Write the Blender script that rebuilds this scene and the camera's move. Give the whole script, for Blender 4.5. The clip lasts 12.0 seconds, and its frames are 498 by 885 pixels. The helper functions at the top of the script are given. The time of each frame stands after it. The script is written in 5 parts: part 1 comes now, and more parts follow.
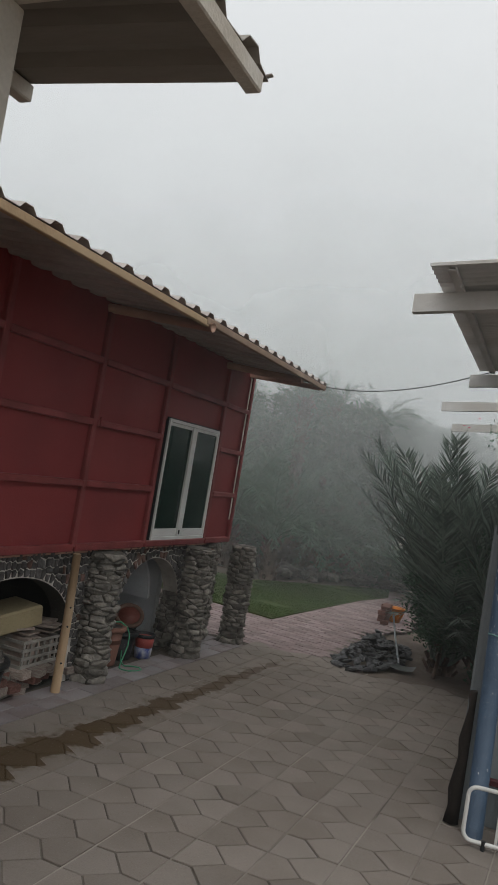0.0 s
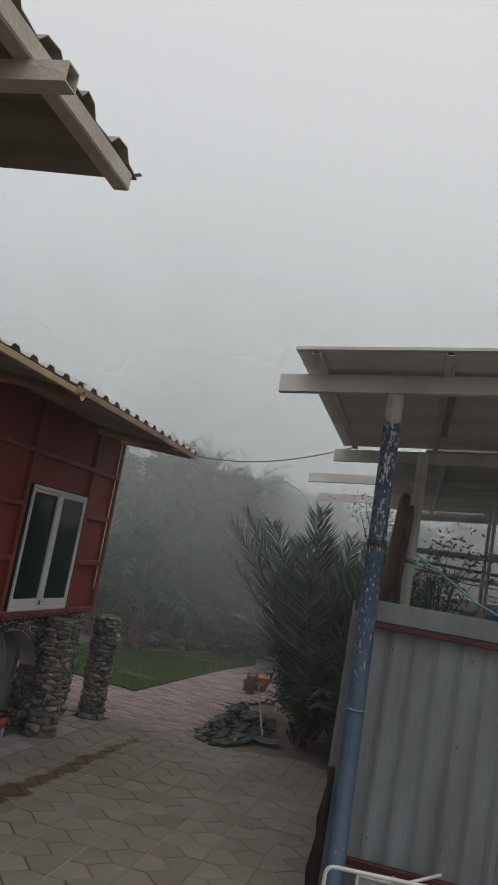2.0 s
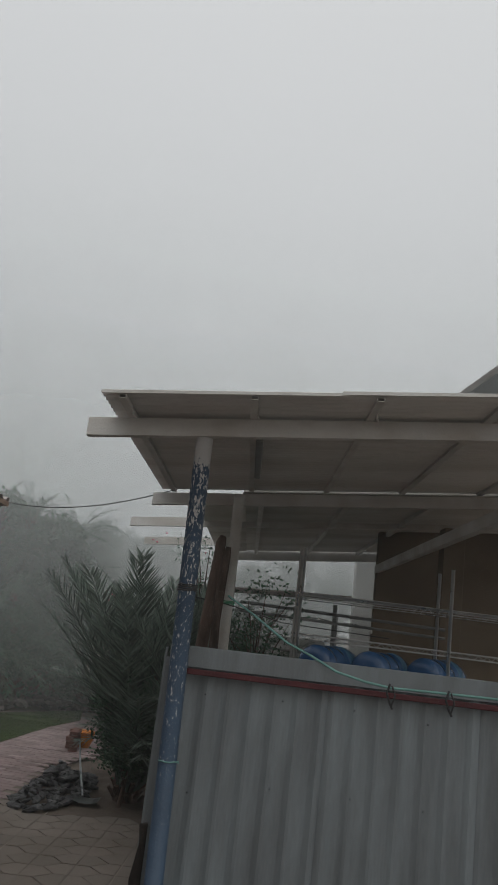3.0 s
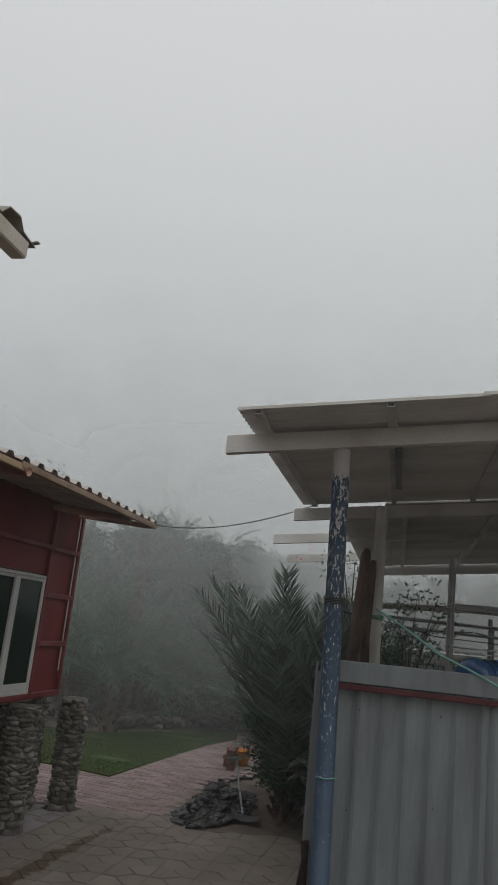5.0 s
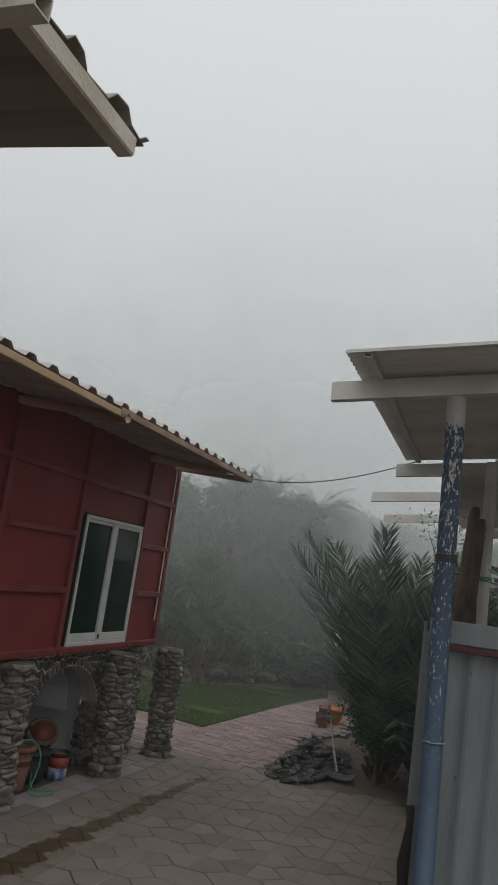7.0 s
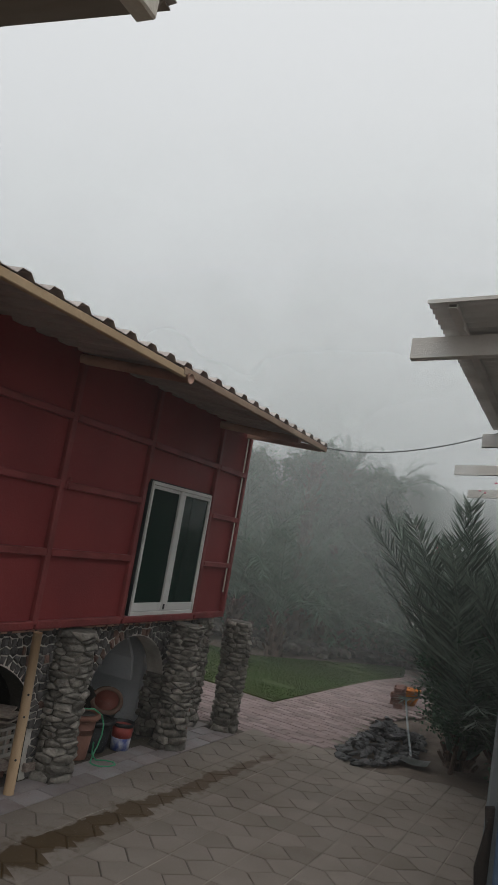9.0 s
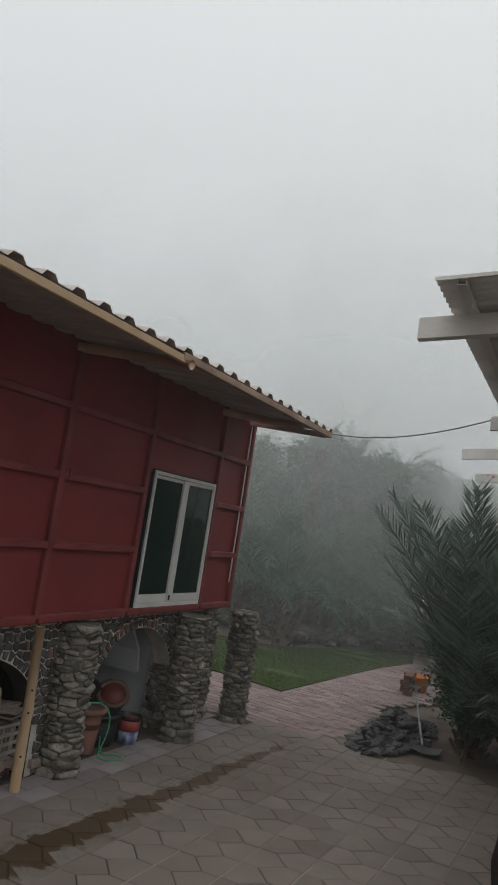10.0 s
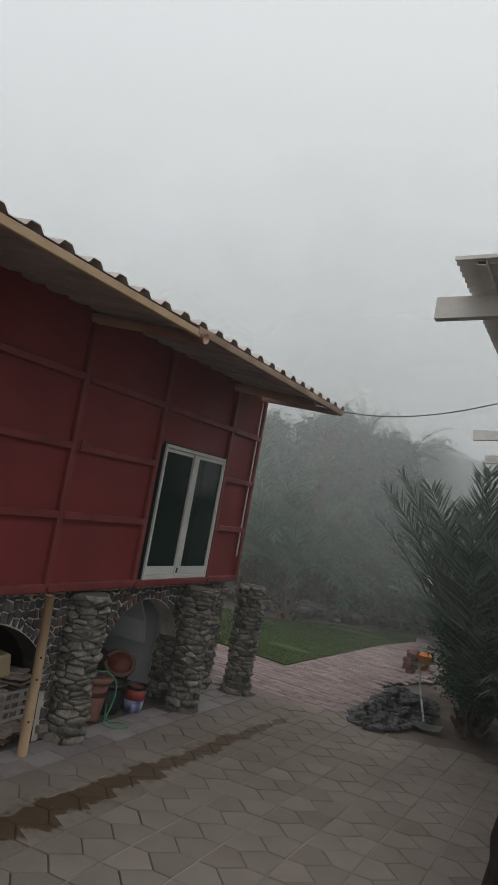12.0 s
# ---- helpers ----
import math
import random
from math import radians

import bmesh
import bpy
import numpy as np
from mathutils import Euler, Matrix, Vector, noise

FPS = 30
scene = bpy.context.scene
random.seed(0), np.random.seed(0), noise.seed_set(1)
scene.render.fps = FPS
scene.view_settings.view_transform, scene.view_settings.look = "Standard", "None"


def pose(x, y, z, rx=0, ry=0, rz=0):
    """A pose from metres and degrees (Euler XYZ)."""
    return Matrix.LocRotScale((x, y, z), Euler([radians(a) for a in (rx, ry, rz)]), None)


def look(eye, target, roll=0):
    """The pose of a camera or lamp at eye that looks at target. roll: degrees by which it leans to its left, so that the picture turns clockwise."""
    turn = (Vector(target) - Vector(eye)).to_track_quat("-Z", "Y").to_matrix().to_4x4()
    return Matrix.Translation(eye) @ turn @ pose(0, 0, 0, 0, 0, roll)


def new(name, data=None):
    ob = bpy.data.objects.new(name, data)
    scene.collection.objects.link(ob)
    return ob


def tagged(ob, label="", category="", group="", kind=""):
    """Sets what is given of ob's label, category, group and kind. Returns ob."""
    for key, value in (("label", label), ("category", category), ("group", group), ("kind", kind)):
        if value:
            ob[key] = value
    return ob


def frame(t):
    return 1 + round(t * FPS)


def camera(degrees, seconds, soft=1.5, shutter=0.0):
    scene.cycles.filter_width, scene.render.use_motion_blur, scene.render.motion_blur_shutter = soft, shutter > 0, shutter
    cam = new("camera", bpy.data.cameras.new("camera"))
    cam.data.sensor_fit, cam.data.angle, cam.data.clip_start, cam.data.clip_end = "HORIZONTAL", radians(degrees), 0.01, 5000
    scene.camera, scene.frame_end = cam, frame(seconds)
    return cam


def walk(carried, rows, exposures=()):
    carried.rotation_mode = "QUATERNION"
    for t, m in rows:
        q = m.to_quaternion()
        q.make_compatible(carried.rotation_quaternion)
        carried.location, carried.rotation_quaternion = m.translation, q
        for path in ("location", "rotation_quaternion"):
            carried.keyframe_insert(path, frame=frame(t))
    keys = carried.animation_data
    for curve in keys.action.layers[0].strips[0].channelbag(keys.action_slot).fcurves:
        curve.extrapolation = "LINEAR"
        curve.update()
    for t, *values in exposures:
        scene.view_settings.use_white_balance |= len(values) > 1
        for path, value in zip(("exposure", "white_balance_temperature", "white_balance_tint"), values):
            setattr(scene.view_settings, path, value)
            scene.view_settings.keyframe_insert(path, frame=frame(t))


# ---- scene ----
cam = camera(36.3, 12.0, soft=0.9)
PATH = [
    (0, (0.139, 0.184, 1.712), (-0.616, 2.034, 1.788), 9.4),
    (0.5, (0.124, 0.166, 1.694), (-0.647, 2.011, 1.742), 9.8),
    (1, (0.114, 0.153, 1.694), (-0.664, 1.995, 1.746), 10.1),
    (1.5, (0.122, 0.152, 1.749), (-0.599, 2.014, 1.863), 10.7),
    (2, (0.171, 0.168, 1.784), (-0.295, 2.092, 2.074), 10.2),
    (2.5, (0.221, 0.188, 1.806), (0.029, 2.138, 2.205), 8.0),
    (2.7, (0.281, 0.217, 1.822), (0.162, 2.167, 2.253), 7.8),
    (3.5, (0.312, 0.212, 1.82), (0.3, 2.152, 2.3), 6.3),
    (4.3, (0.323, 0.203, 1.808), (0.137, 2.133, 2.296), 5.2),
    (4.5, (0.317, 0.213, 1.803), (0.065, 2.137, 2.287), 5.3),
    (5, (0.305, 0.236, 1.79), (-0.108, 2.136, 2.259), 6.1),
    (5.5, (0.308, 0.261, 1.782), (-0.157, 2.155, 2.224), 6.6),
    (6, (0.3, 0.288, 1.768), (-0.272, 2.162, 2.168), 7.4),
    (6.5, (0.252, 0.348, 1.752), (-0.367, 2.214, 2.122), 7.9),
    (7, (0.179, 0.437, 1.747), (-0.454, 2.303, 2.089), 8.1),
    (9, (0.137, 0.772, 1.75), (-0.686, 2.578, 1.992), 9.7),
    (9.5, (0.102, 0.827, 1.751), (-0.723, 2.635, 1.975), 9.2),
    (10, (0.093, 0.88, 1.753), (-0.737, 2.687, 1.964), 8.7),
    (10.5, (0.093, 0.88, 1.751), (-0.744, 2.686, 1.944), 8.8),
    (11, (0.074, 0.873, 1.747), (-0.767, 2.679, 1.917), 9.3),
    (11.5, (0.067, 0.873, 1.757), (-0.775, 2.681, 1.903), 10.0),
    (12, (0.073, 0.87, 1.756), (-0.769, 2.678, 1.898), 10.2),
]
walk(cam, [(t, look(eye, target, roll)) for t, eye, target, roll in PATH],
     [(0, 0.40), (1.0, 0.40), (1.5, 0.34), (2.0, 0.14), (2.5, 0.03), (4.3, -0.01), (5.5, 0.03), (6.5, 0.11), (7.0, 0.17), (9.0, 0.28), (12.0, 0.32)])

# ---- sky and light: thick morning fog, no direct sun ----
world = bpy.data.worlds.new("foggy_sky")
scene.world = world
world.use_nodes = True
wn, wl = world.node_tree.nodes, world.node_tree.links
wn.clear()
w_out = wn.new("ShaderNodeOutputWorld")
w_bg = wn.new("ShaderNodeBackground")
w_sky = wn.new("ShaderNodeTexSky")
w_sky.sky_type = "NISHITA"
w_sky.sun_disc = False
w_sky.sun_elevation = radians(28)
w_sky.sun_rotation = radians(170)
w_sky.dust_density = 6.0
w_co = wn.new("ShaderNodeTexCoord")
w_sep = wn.new("ShaderNodeSeparateXYZ")
w_ramp = wn.new("ShaderNodeValToRGB")
w_noise = wn.new("ShaderNodeTexNoise")
w_noise.inputs["Scale"].default_value = 1.6
w_noise.inputs["Detail"].default_value = 3.0
w_add = wn.new("ShaderNodeMath")
w_add.operation = "MULTIPLY_ADD"
w_add.inputs[1].default_value = 0.10
w_mix = wn.new("ShaderNodeMixRGB")
w_mix.inputs[0].default_value = 0.006
for pos, col in ((0.0, (0.40, 0.42, 0.43)), (0.16, (0.43, 0.455, 0.465)), (0.30, (0.52, 0.545, 0.555)),
                 (0.50, (0.585, 0.605, 0.615)), (0.80, (0.655, 0.665, 0.67))):
    el = w_ramp.color_ramp.elements
    e = el[0] if pos == 0.0 else el[1] if pos == 0.80 else el.new(pos)
    e.position = pos
    e.color = (*col, 1)
wl.new(w_co.outputs["Generated"], w_sep.inputs[0])
wl.new(w_co.outputs["Generated"], w_noise.inputs["Vector"])
wl.new(w_noise.outputs["Fac"], w_add.inputs[0])
wl.new(w_sep.outputs["Z"], w_add.inputs[2])
wl.new(w_add.outputs[0], w_ramp.inputs[0])
wl.new(w_ramp.outputs[0], w_mix.inputs[1])
wl.new(w_sky.outputs[0], w_mix.inputs[2])
wl.new(w_mix.outputs[0], w_bg.inputs["Color"])
w_bg.inputs["Strength"].default_value = 1.0
wl.new(w_bg.outputs[0], w_out.inputs["Surface"])

sun_data = bpy.data.lights.new("sun", "SUN")
sun_data.energy = 0.5
sun_data.angle = radians(60)
sun_data.color = (0.98, 0.98, 0.96)
sun = new("sun", sun_data)
sun.matrix_world = look((5, -3, 20), (0, 4, 0))


# ---- materials ----
def mat(name, col, rough=0.7, var=0.25, scale=6.0, fine=60.0, bump=0.15, col2=None, metal=0.0, spot=0.5, rand=0.0, stretch=(1, 1, 1), spec=0.4, island=False):
    """A worn surface: two scales of noise mix col towards col2, a fine relief, and a shift of tone from piece to piece."""
    m = bpy.data.materials.new(name)
    m.use_nodes = True
    nt = m.node_tree
    n, l = nt.nodes, nt.links
    bs = n["Principled BSDF"]
    bs.inputs["Metallic"].default_value = metal
    bs.inputs["Specular IOR Level"].default_value = spec
    co = n.new("ShaderNodeTexCoord")
    mp = n.new("ShaderNodeMapping")
    mp.inputs["Scale"].default_value = stretch
    big = n.new("ShaderNodeTexNoise")
    big.inputs["Scale"].default_value, big.inputs["Detail"].default_value = scale, 6.0
    small = n.new("ShaderNodeTexNoise")
    small.inputs["Scale"].default_value, small.inputs["Detail"].default_value = fine, 4.0
    l.new(co.outputs["Object"], mp.inputs["Vector"])
    off = n.new("ShaderNodeVectorMath")
    off.operation = "ADD"
    l.new(mp.outputs[0], off.inputs[0])
    info = n.new("ShaderNodeObjectInfo")
    shift = n.new("ShaderNodeMath")
    shift.operation = "MULTIPLY"
    shift.inputs[1].default_value = 37.0
    l.new(info.outputs["Random"], shift.inputs[0])
    l.new(shift.outputs[0], off.inputs[1])
    l.new(off.outputs[0], big.inputs["Vector"])
    l.new(off.outputs[0], small.inputs["Vector"])
    c2 = col2 or tuple(c * 0.55 for c in col)
    ramp = n.new("ShaderNodeValToRGB")
    ramp.color_ramp.elements[0].position, ramp.color_ramp.elements[1].position = spot - 0.16, spot + 0.18
    l.new(big.outputs["Fac"], ramp.inputs[0])
    mix = n.new("ShaderNodeMixRGB")
    mix.inputs[1].default_value, mix.inputs[2].default_value = (*col, 1), (*c2, 1)
    amt = n.new("ShaderNodeMath")
    amt.operation = "MULTIPLY"
    amt.inputs[1].default_value = min(1.0, var * 2)
    l.new(ramp.outputs[0], amt.inputs[0])
    l.new(amt.outputs[0], mix.inputs[0])
    hsv = n.new("ShaderNodeHueSaturation")
    l.new(mix.outputs[0], hsv.inputs["Color"])
    val = n.new("ShaderNodeMath")
    val.operation = "MULTIPLY_ADD"
    val.inputs[1].default_value, val.inputs[2].default_value = 0.35 * var + 0.12, 1 - (0.35 * var + 0.12) / 2
    l.new(small.outputs["Fac"], val.inputs[0])
    last = val
    if rand:
        r = n.new("ShaderNodeMath")
        r.operation = "MULTIPLY_ADD"
        r.inputs[1].default_value, r.inputs[2].default_value = rand, 1 - rand / 2
        if island == "both":
            geo = n.new("ShaderNodeNewGeometry")
            sm, fr_ = n.new("ShaderNodeMath"), n.new("ShaderNodeMath")
            fr_.operation = "FRACT"
            l.new(geo.outputs["Random Per Island"], sm.inputs[0])
            l.new(info.outputs["Random"], sm.inputs[1])
            l.new(sm.outputs[0], fr_.inputs[0])
            l.new(fr_.outputs[0], r.inputs[0])
        elif island:
            geo = n.new("ShaderNodeNewGeometry")
            l.new(geo.outputs["Random Per Island"], r.inputs[0])
        else:
            l.new(info.outputs["Random"], r.inputs[0])
        last = n.new("ShaderNodeMath")
        last.operation = "MULTIPLY"
        l.new(val.outputs[0], last.inputs[0])
        l.new(r.outputs[0], last.inputs[1])
    l.new(last.outputs[0], hsv.inputs["Value"])
    l.new(hsv.outputs[0], bs.inputs["Base Color"])
    rr = n.new("ShaderNodeMath")
    rr.operation = "MULTIPLY_ADD"
    rr.inputs[1].default_value, rr.inputs[2].default_value = 0.3, rough - 0.15
    l.new(big.outputs["Fac"], rr.inputs[0])
    l.new(rr.outputs[0], bs.inputs["Roughness"])
    if bump:
        bp = n.new("ShaderNodeBump")
        bp.inputs["Strength"].default_value = bump
        bp.inputs["Distance"].default_value = 0.02
        l.new(small.outputs["Fac"], bp.inputs["Height"])
        l.new(bp.outputs[0], bs.inputs["Normal"])
    return m


def peeling(name, paint, under, rough=0.55):
    """Paint that has flaked off in upright patches and shows the coat beneath."""
    m = mat(name, paint, rough, 0.25, 5, 80, 0.2)
    n, l = m.node_tree.nodes, m.node_tree.links
    bs = n["Principled BSDF"]
    src = bs.inputs["Base Color"].links[0].from_socket
    co = n.new("ShaderNodeTexCoord")
    mp = n.new("ShaderNodeMapping")
    mp.inputs["Scale"].default_value = (1, 1, 0.42)
    nz = n.new("ShaderNodeTexNoise")
    nz.inputs["Scale"].default_value, nz.inputs["Detail"].default_value, nz.inputs["Roughness"].default_value = 74, 8, 0.7
    sep = n.new("ShaderNodeSeparateXYZ")
    zz = n.new("ShaderNodeMapRange")
    zz.inputs["From Min"].default_value, zz.inputs["From Max"].default_value = 0.6, 2.85
    zz.inputs["To Min"].default_value, zz.inputs["To Max"].default_value = -0.07, 0.055
    top = n.new("ShaderNodeMapRange")
    top.inputs["From Min"].default_value, top.inputs["From Max"].default_value = 2.66, 2.76
    top.inputs["To Min"].default_value, top.inputs["To Max"].default_value = 0.0, 0.3
    s1 = n.new("ShaderNodeMath")
    s2 = n.new("ShaderNodeMath")
    edge = n.new("ShaderNodeValToRGB")
    edge.color_ramp.elements[0].position, edge.color_ramp.elements[1].position = 0.575, 0.59
    mix = n.new("ShaderNodeMixRGB")
    mix.inputs[2].default_value = (*under, 1)
    l.new(co.outputs["Object"], mp.inputs[0])
    l.new(mp.outputs[0], nz.inputs["Vector"])
    l.new(co.outputs["Object"], sep.inputs[0])
    l.new(sep.outputs["Z"], zz.inputs["Value"])
    l.new(sep.outputs["Z"], top.inputs["Value"])
    l.new(nz.outputs["Fac"], s1.inputs[0])
    l.new(zz.outputs[0], s1.inputs[1])
    l.new(s1.outputs[0], s2.inputs[0])
    l.new(top.outputs[0], s2.inputs[1])
    l.new(s2.outputs[0], edge.inputs[0])
    l.new(edge.outputs[0], mix.inputs[0])
    l.new(src, mix.inputs[1])
    l.new(mix.outputs[0], bs.inputs["Base Color"])
    return m


def leaf_mat(name, col, col2, rand=0.5):
    m = mat(name, col, 0.6, 0.5, 2.0, 30, 0.0, col2=col2, rand=rand, island=True, spec=0.3)
    n, l = m.node_tree.nodes, m.node_tree.links
    bs, out = n["Principled BSDF"], n["Material Output"]
    thin, both = n.new("ShaderNodeBsdfTranslucent"), n.new("ShaderNodeMixShader")
    both.inputs[0].default_value = 0.3
    l.new(bs.inputs["Base Color"].links[0].from_socket, thin.inputs["Color"])
    l.new(bs.outputs[0], both.inputs[1])
    l.new(thin.outputs[0], both.inputs[2])
    l.new(both.outputs[0], out.inputs["Surface"])
    return m


def glass_mat(name, col):
    m = bpy.data.materials.new(name)
    m.use_nodes = True
    bs = m.node_tree.nodes["Principled BSDF"]
    bs.inputs["Base Color"].default_value = (*col, 1)
    bs.inputs["Roughness"].default_value = 0.12
    bs.inputs["Specular IOR Level"].default_value = 0.16
    return m


def mist_mat(name, amount):
    """Thin fog: lets most light through and scatters a little of it, in drifts, thinning out with height and near the ground."""
    m = bpy.data.materials.new(name)
    m.use_nodes = True
    n, l = m.node_tree.nodes, m.node_tree.links
    n.clear()
    out = n.new("ShaderNodeOutputMaterial")
    clear = n.new("ShaderNodeBsdfTransparent")
    dif = n.new("ShaderNodeBsdfDiffuse")
    tra = n.new("ShaderNodeBsdfTranslucent")
    for b in (dif, tra):
        b.inputs["Color"].default_value = (0.93, 0.97, 0.97, 1)
    both = n.new("ShaderNodeMixShader")
    mix = n.new("ShaderNodeMixShader")
    geo = n.new("ShaderNodeNewGeometry")
    sep = n.new("ShaderNodeSeparateXYZ")
    nz = n.new("ShaderNodeTexNoise")
    nz.inputs["Scale"].default_value, nz.inputs["Detail"].default_value = 0.28, 2.0
    low = n.new("ShaderNodeMapRange")
    low.inputs["From Min"].default_value, low.inputs["From Max"].default_value = 0.2, 3.6
    low.inputs["To Min"].default_value, low.inputs["To Max"].default_value = 0.5, 1.45
    high = n.new("ShaderNodeMapRange")
    high.inputs["From Min"].default_value, high.inputs["From Max"].default_value = 4.0, 9.5
    high.inputs["To Min"].default_value, high.inputs["To Max"].default_value = 1.0, 0.0
    drift = n.new("ShaderNodeMapRange")
    drift.inputs["From Min"].default_value, drift.inputs["From Max"].default_value = 0.3, 0.7
    drift.inputs["To Min"].default_value, drift.inputs["To Max"].default_value = 0.6 * amount, 1.4 * amount
    a, b2 = n.new("ShaderNodeMath"), n.new("ShaderNodeMath")
    a.operation = b2.operation = "MULTIPLY"
    l.new(geo.outputs["Position"], sep.inputs[0])
    l.new(geo.outputs["Position"], nz.inputs["Vector"])
    l.new(sep.outputs["Z"], low.inputs["Value"])
    l.new(sep.outputs["Z"], high.inputs["Value"])
    l.new(nz.outputs["Fac"], drift.inputs["Value"])
    l.new(low.outputs[0], a.inputs[0])
    l.new(high.outputs[0], a.inputs[1])
    l.new(a.outputs[0], b2.inputs[0])
    l.new(drift.outputs[0], b2.inputs[1])
    l.new(dif.outputs[0], both.inputs[1])
    l.new(tra.outputs[0], both.inputs[2])
    l.new(b2.outputs[0], mix.inputs[0])
    l.new(clear.outputs[0], mix.inputs[1])
    l.new(both.outputs[0], mix.inputs[2])
    l.new(mix.outputs[0], out.inputs["Surface"])
    return m


M_SOIL = mat("sandy_soil", (0.17, 0.135, 0.11), 0.95, 0.5, 3, 40, 0.6, col2=(0.10, 0.08, 0.065))
M_PAVER = mat("concrete_paver", (0.228, 0.200, 0.175), 0.85, 0.5, 1.4, 130, 0.35, col2=(0.172, 0.146, 0.124), rand=0.13, spec=0.2, island="both")
M_JOINT = mat("paver_joint", (0.080, 0.069, 0.058), 0.95, 0.5, 0.9, 60, 0.4, col2=(0.24, 0.215, 0.185), spec=0.1, spot=0.58)
M_SLAB = mat("kerb_slab", (0.255, 0.24, 0.245), 0.85, 0.3, 3, 80, 0.25, col2=(0.17, 0.115, 0.105), rand=0.3)
M_RED_PAVER = mat("red_paver", (0.265, 0.21, 0.205), 0.85, 0.35, 3, 90, 0.25, col2=(0.195, 0.145, 0.14), rand=0.35, spec=0.2, island="both")
M_RED = mat("red_painted_board", (0.226, 0.038, 0.038), 0.6, 0.35, 1.6, 70, 0.12, col2=(0.172, 0.032, 0.034), spec=0.3)
M_RED_BATTEN = mat("red_painted_batten", (0.235, 0.046, 0.046), 0.55, 0.35, 4, 60, 0.15, col2=(0.125, 0.028, 0.027), stretch=(1, 1, 1))
M_FASCIA = mat("pale_fascia_wood", (0.44, 0.32, 0.195), 0.7, 0.35, 5, 50, 0.2, col2=(0.36, 0.24, 0.14))
M_FASCIA_DARK = mat("weathered_fascia_wood", (0.33, 0.235, 0.165), 0.75, 0.4, 5, 50, 0.25, col2=(0.19, 0.125, 0.09))
M_RAFTER = mat("brown_rafter_wood", (0.44, 0.27, 0.20), 0.7, 0.35, 5, 50, 0.2)
M_SHEET = mat("grey_brown_roof_sheet", (0.40, 0.36, 0.335), 0.6, 0.35, 3, 60, 0.1, col2=(0.26, 0.225, 0.20))
M_CANOPY_SHEET = mat("weathered_roof_sheet", (0.27, 0.245, 0.21), 0.65, 0.35, 1.5, 50, 0.1, col2=(0.16, 0.14, 0.12), stretch=(0.25, 1, 1))
M_CREAM = mat("cream_painted_steel", (0.58, 0.545, 0.48), 0.55, 0.35, 4, 90, 0.2, col2=(0.40, 0.34, 0.26))
M_WHITE_STEEL = mat("off_white_steel", (0.62, 0.62, 0.605), 0.5, 0.4, 3, 80, 0.15, col2=(0.43, 0.40, 0.36))
M_SHED_SHEET = mat("shed_roof_sheet", (0.70, 0.695, 0.67), 0.6, 0.4, 1.2, 50, 0.1, col2=(0.50, 0.475, 0.43), stretch=(0.3, 1.5, 1))
M_ALU = mat("white_aluminium", (0.66, 0.66, 0.64), 0.4, 0.15, 4, 80, 0.05)
M_GLASS = glass_mat("dark_green_glass", (0.010, 0.026, 0.020))
M_STONE = mat("grey_field_stone", (0.26, 0.24, 0.212), 0.9, 0.7, 14, 38, 1.0, col2=(0.10, 0.093, 0.083), rand=0.75)
M_STONE_DARK = mat("dark_cobble", (0.10, 0.095, 0.092), 0.8, 0.5, 12, 70, 0.4, col2=(0.055, 0.05, 0.048), rand=0.7)
M_STONE_RED = mat("reddish_cobble", (0.17, 0.10, 0.08), 0.85, 0.5, 12, 70, 0.4, rand=0.4)
M_MORTAR = mat("pale_mortar", (0.52, 0.49, 0.45), 0.95, 0.35, 8, 60, 0.4, col2=(0.30, 0.275, 0.24))
M_PILLAR_CORE = mat("grey_pillar_mortar", (0.15, 0.138, 0.12), 0.95, 0.5, 12, 50, 0.5, col2=(0.075, 0.07, 0.06))
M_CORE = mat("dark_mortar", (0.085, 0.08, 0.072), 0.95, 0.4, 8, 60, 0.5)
M_PLASTER = mat("grey_white_plaster", (0.66, 0.68, 0.71), 0.9, 0.25, 2, 50, 0.1, col2=(0.40, 0.41, 0.42))
# recess shade under the house, put into the wall colour
M_NICHE_SHADE = mat("niche_shade", (0.06, 0.055, 0.045), 0.95, 0.4, 2, 40, 0.2)
M_WOOD = mat("pale_timber", (0.44, 0.325, 0.215), 0.75, 0.35, 6, 60, 0.2, col2=(0.34, 0.22, 0.12), stretch=(1, 1, 0.2))
M_STRIP = mat("sandy_joint_fill", (0.30, 0.27, 0.235), 0.95, 0.5, 1.6, 60, 0.4, col2=(0.10, 0.088, 0.076), spec=0.1, spot=0.56)
M_TRUNK = mat("rough_bark", (0.135, 0.095, 0.078), 0.95, 0.5, 11, 34, 1.0, col2=(0.060, 0.042, 0.034), stretch=(1, 1, 0.3))
M_BLUE_POST = peeling("peeling_blue_paint", (0.054, 0.09, 0.142), (0.50, 0.50, 0.50))
M_GALV = mat("galvanised_sheet", (0.188, 0.214, 0.23), 0.5, 0.5, 3.5, 40, 0.08, col2=(0.125, 0.138, 0.145), stretch=(2, 1, 0.3))
M_RED_RAIL = mat("dark_red_steel", (0.082, 0.014, 0.018), 0.55, 0.35, 6, 70, 0.2)
M_CHROME = mat("chromed_wire", (0.62, 0.63, 0.63), 0.3, 0.1, 6, 60, 0.0, metal=0.85)
M_BOTTLE = mat("blue_plastic", (0.02, 0.065, 0.16), 0.25, 0.4, 4, 40, 0.0, col2=(0.035, 0.11, 0.25), spec=0.6)
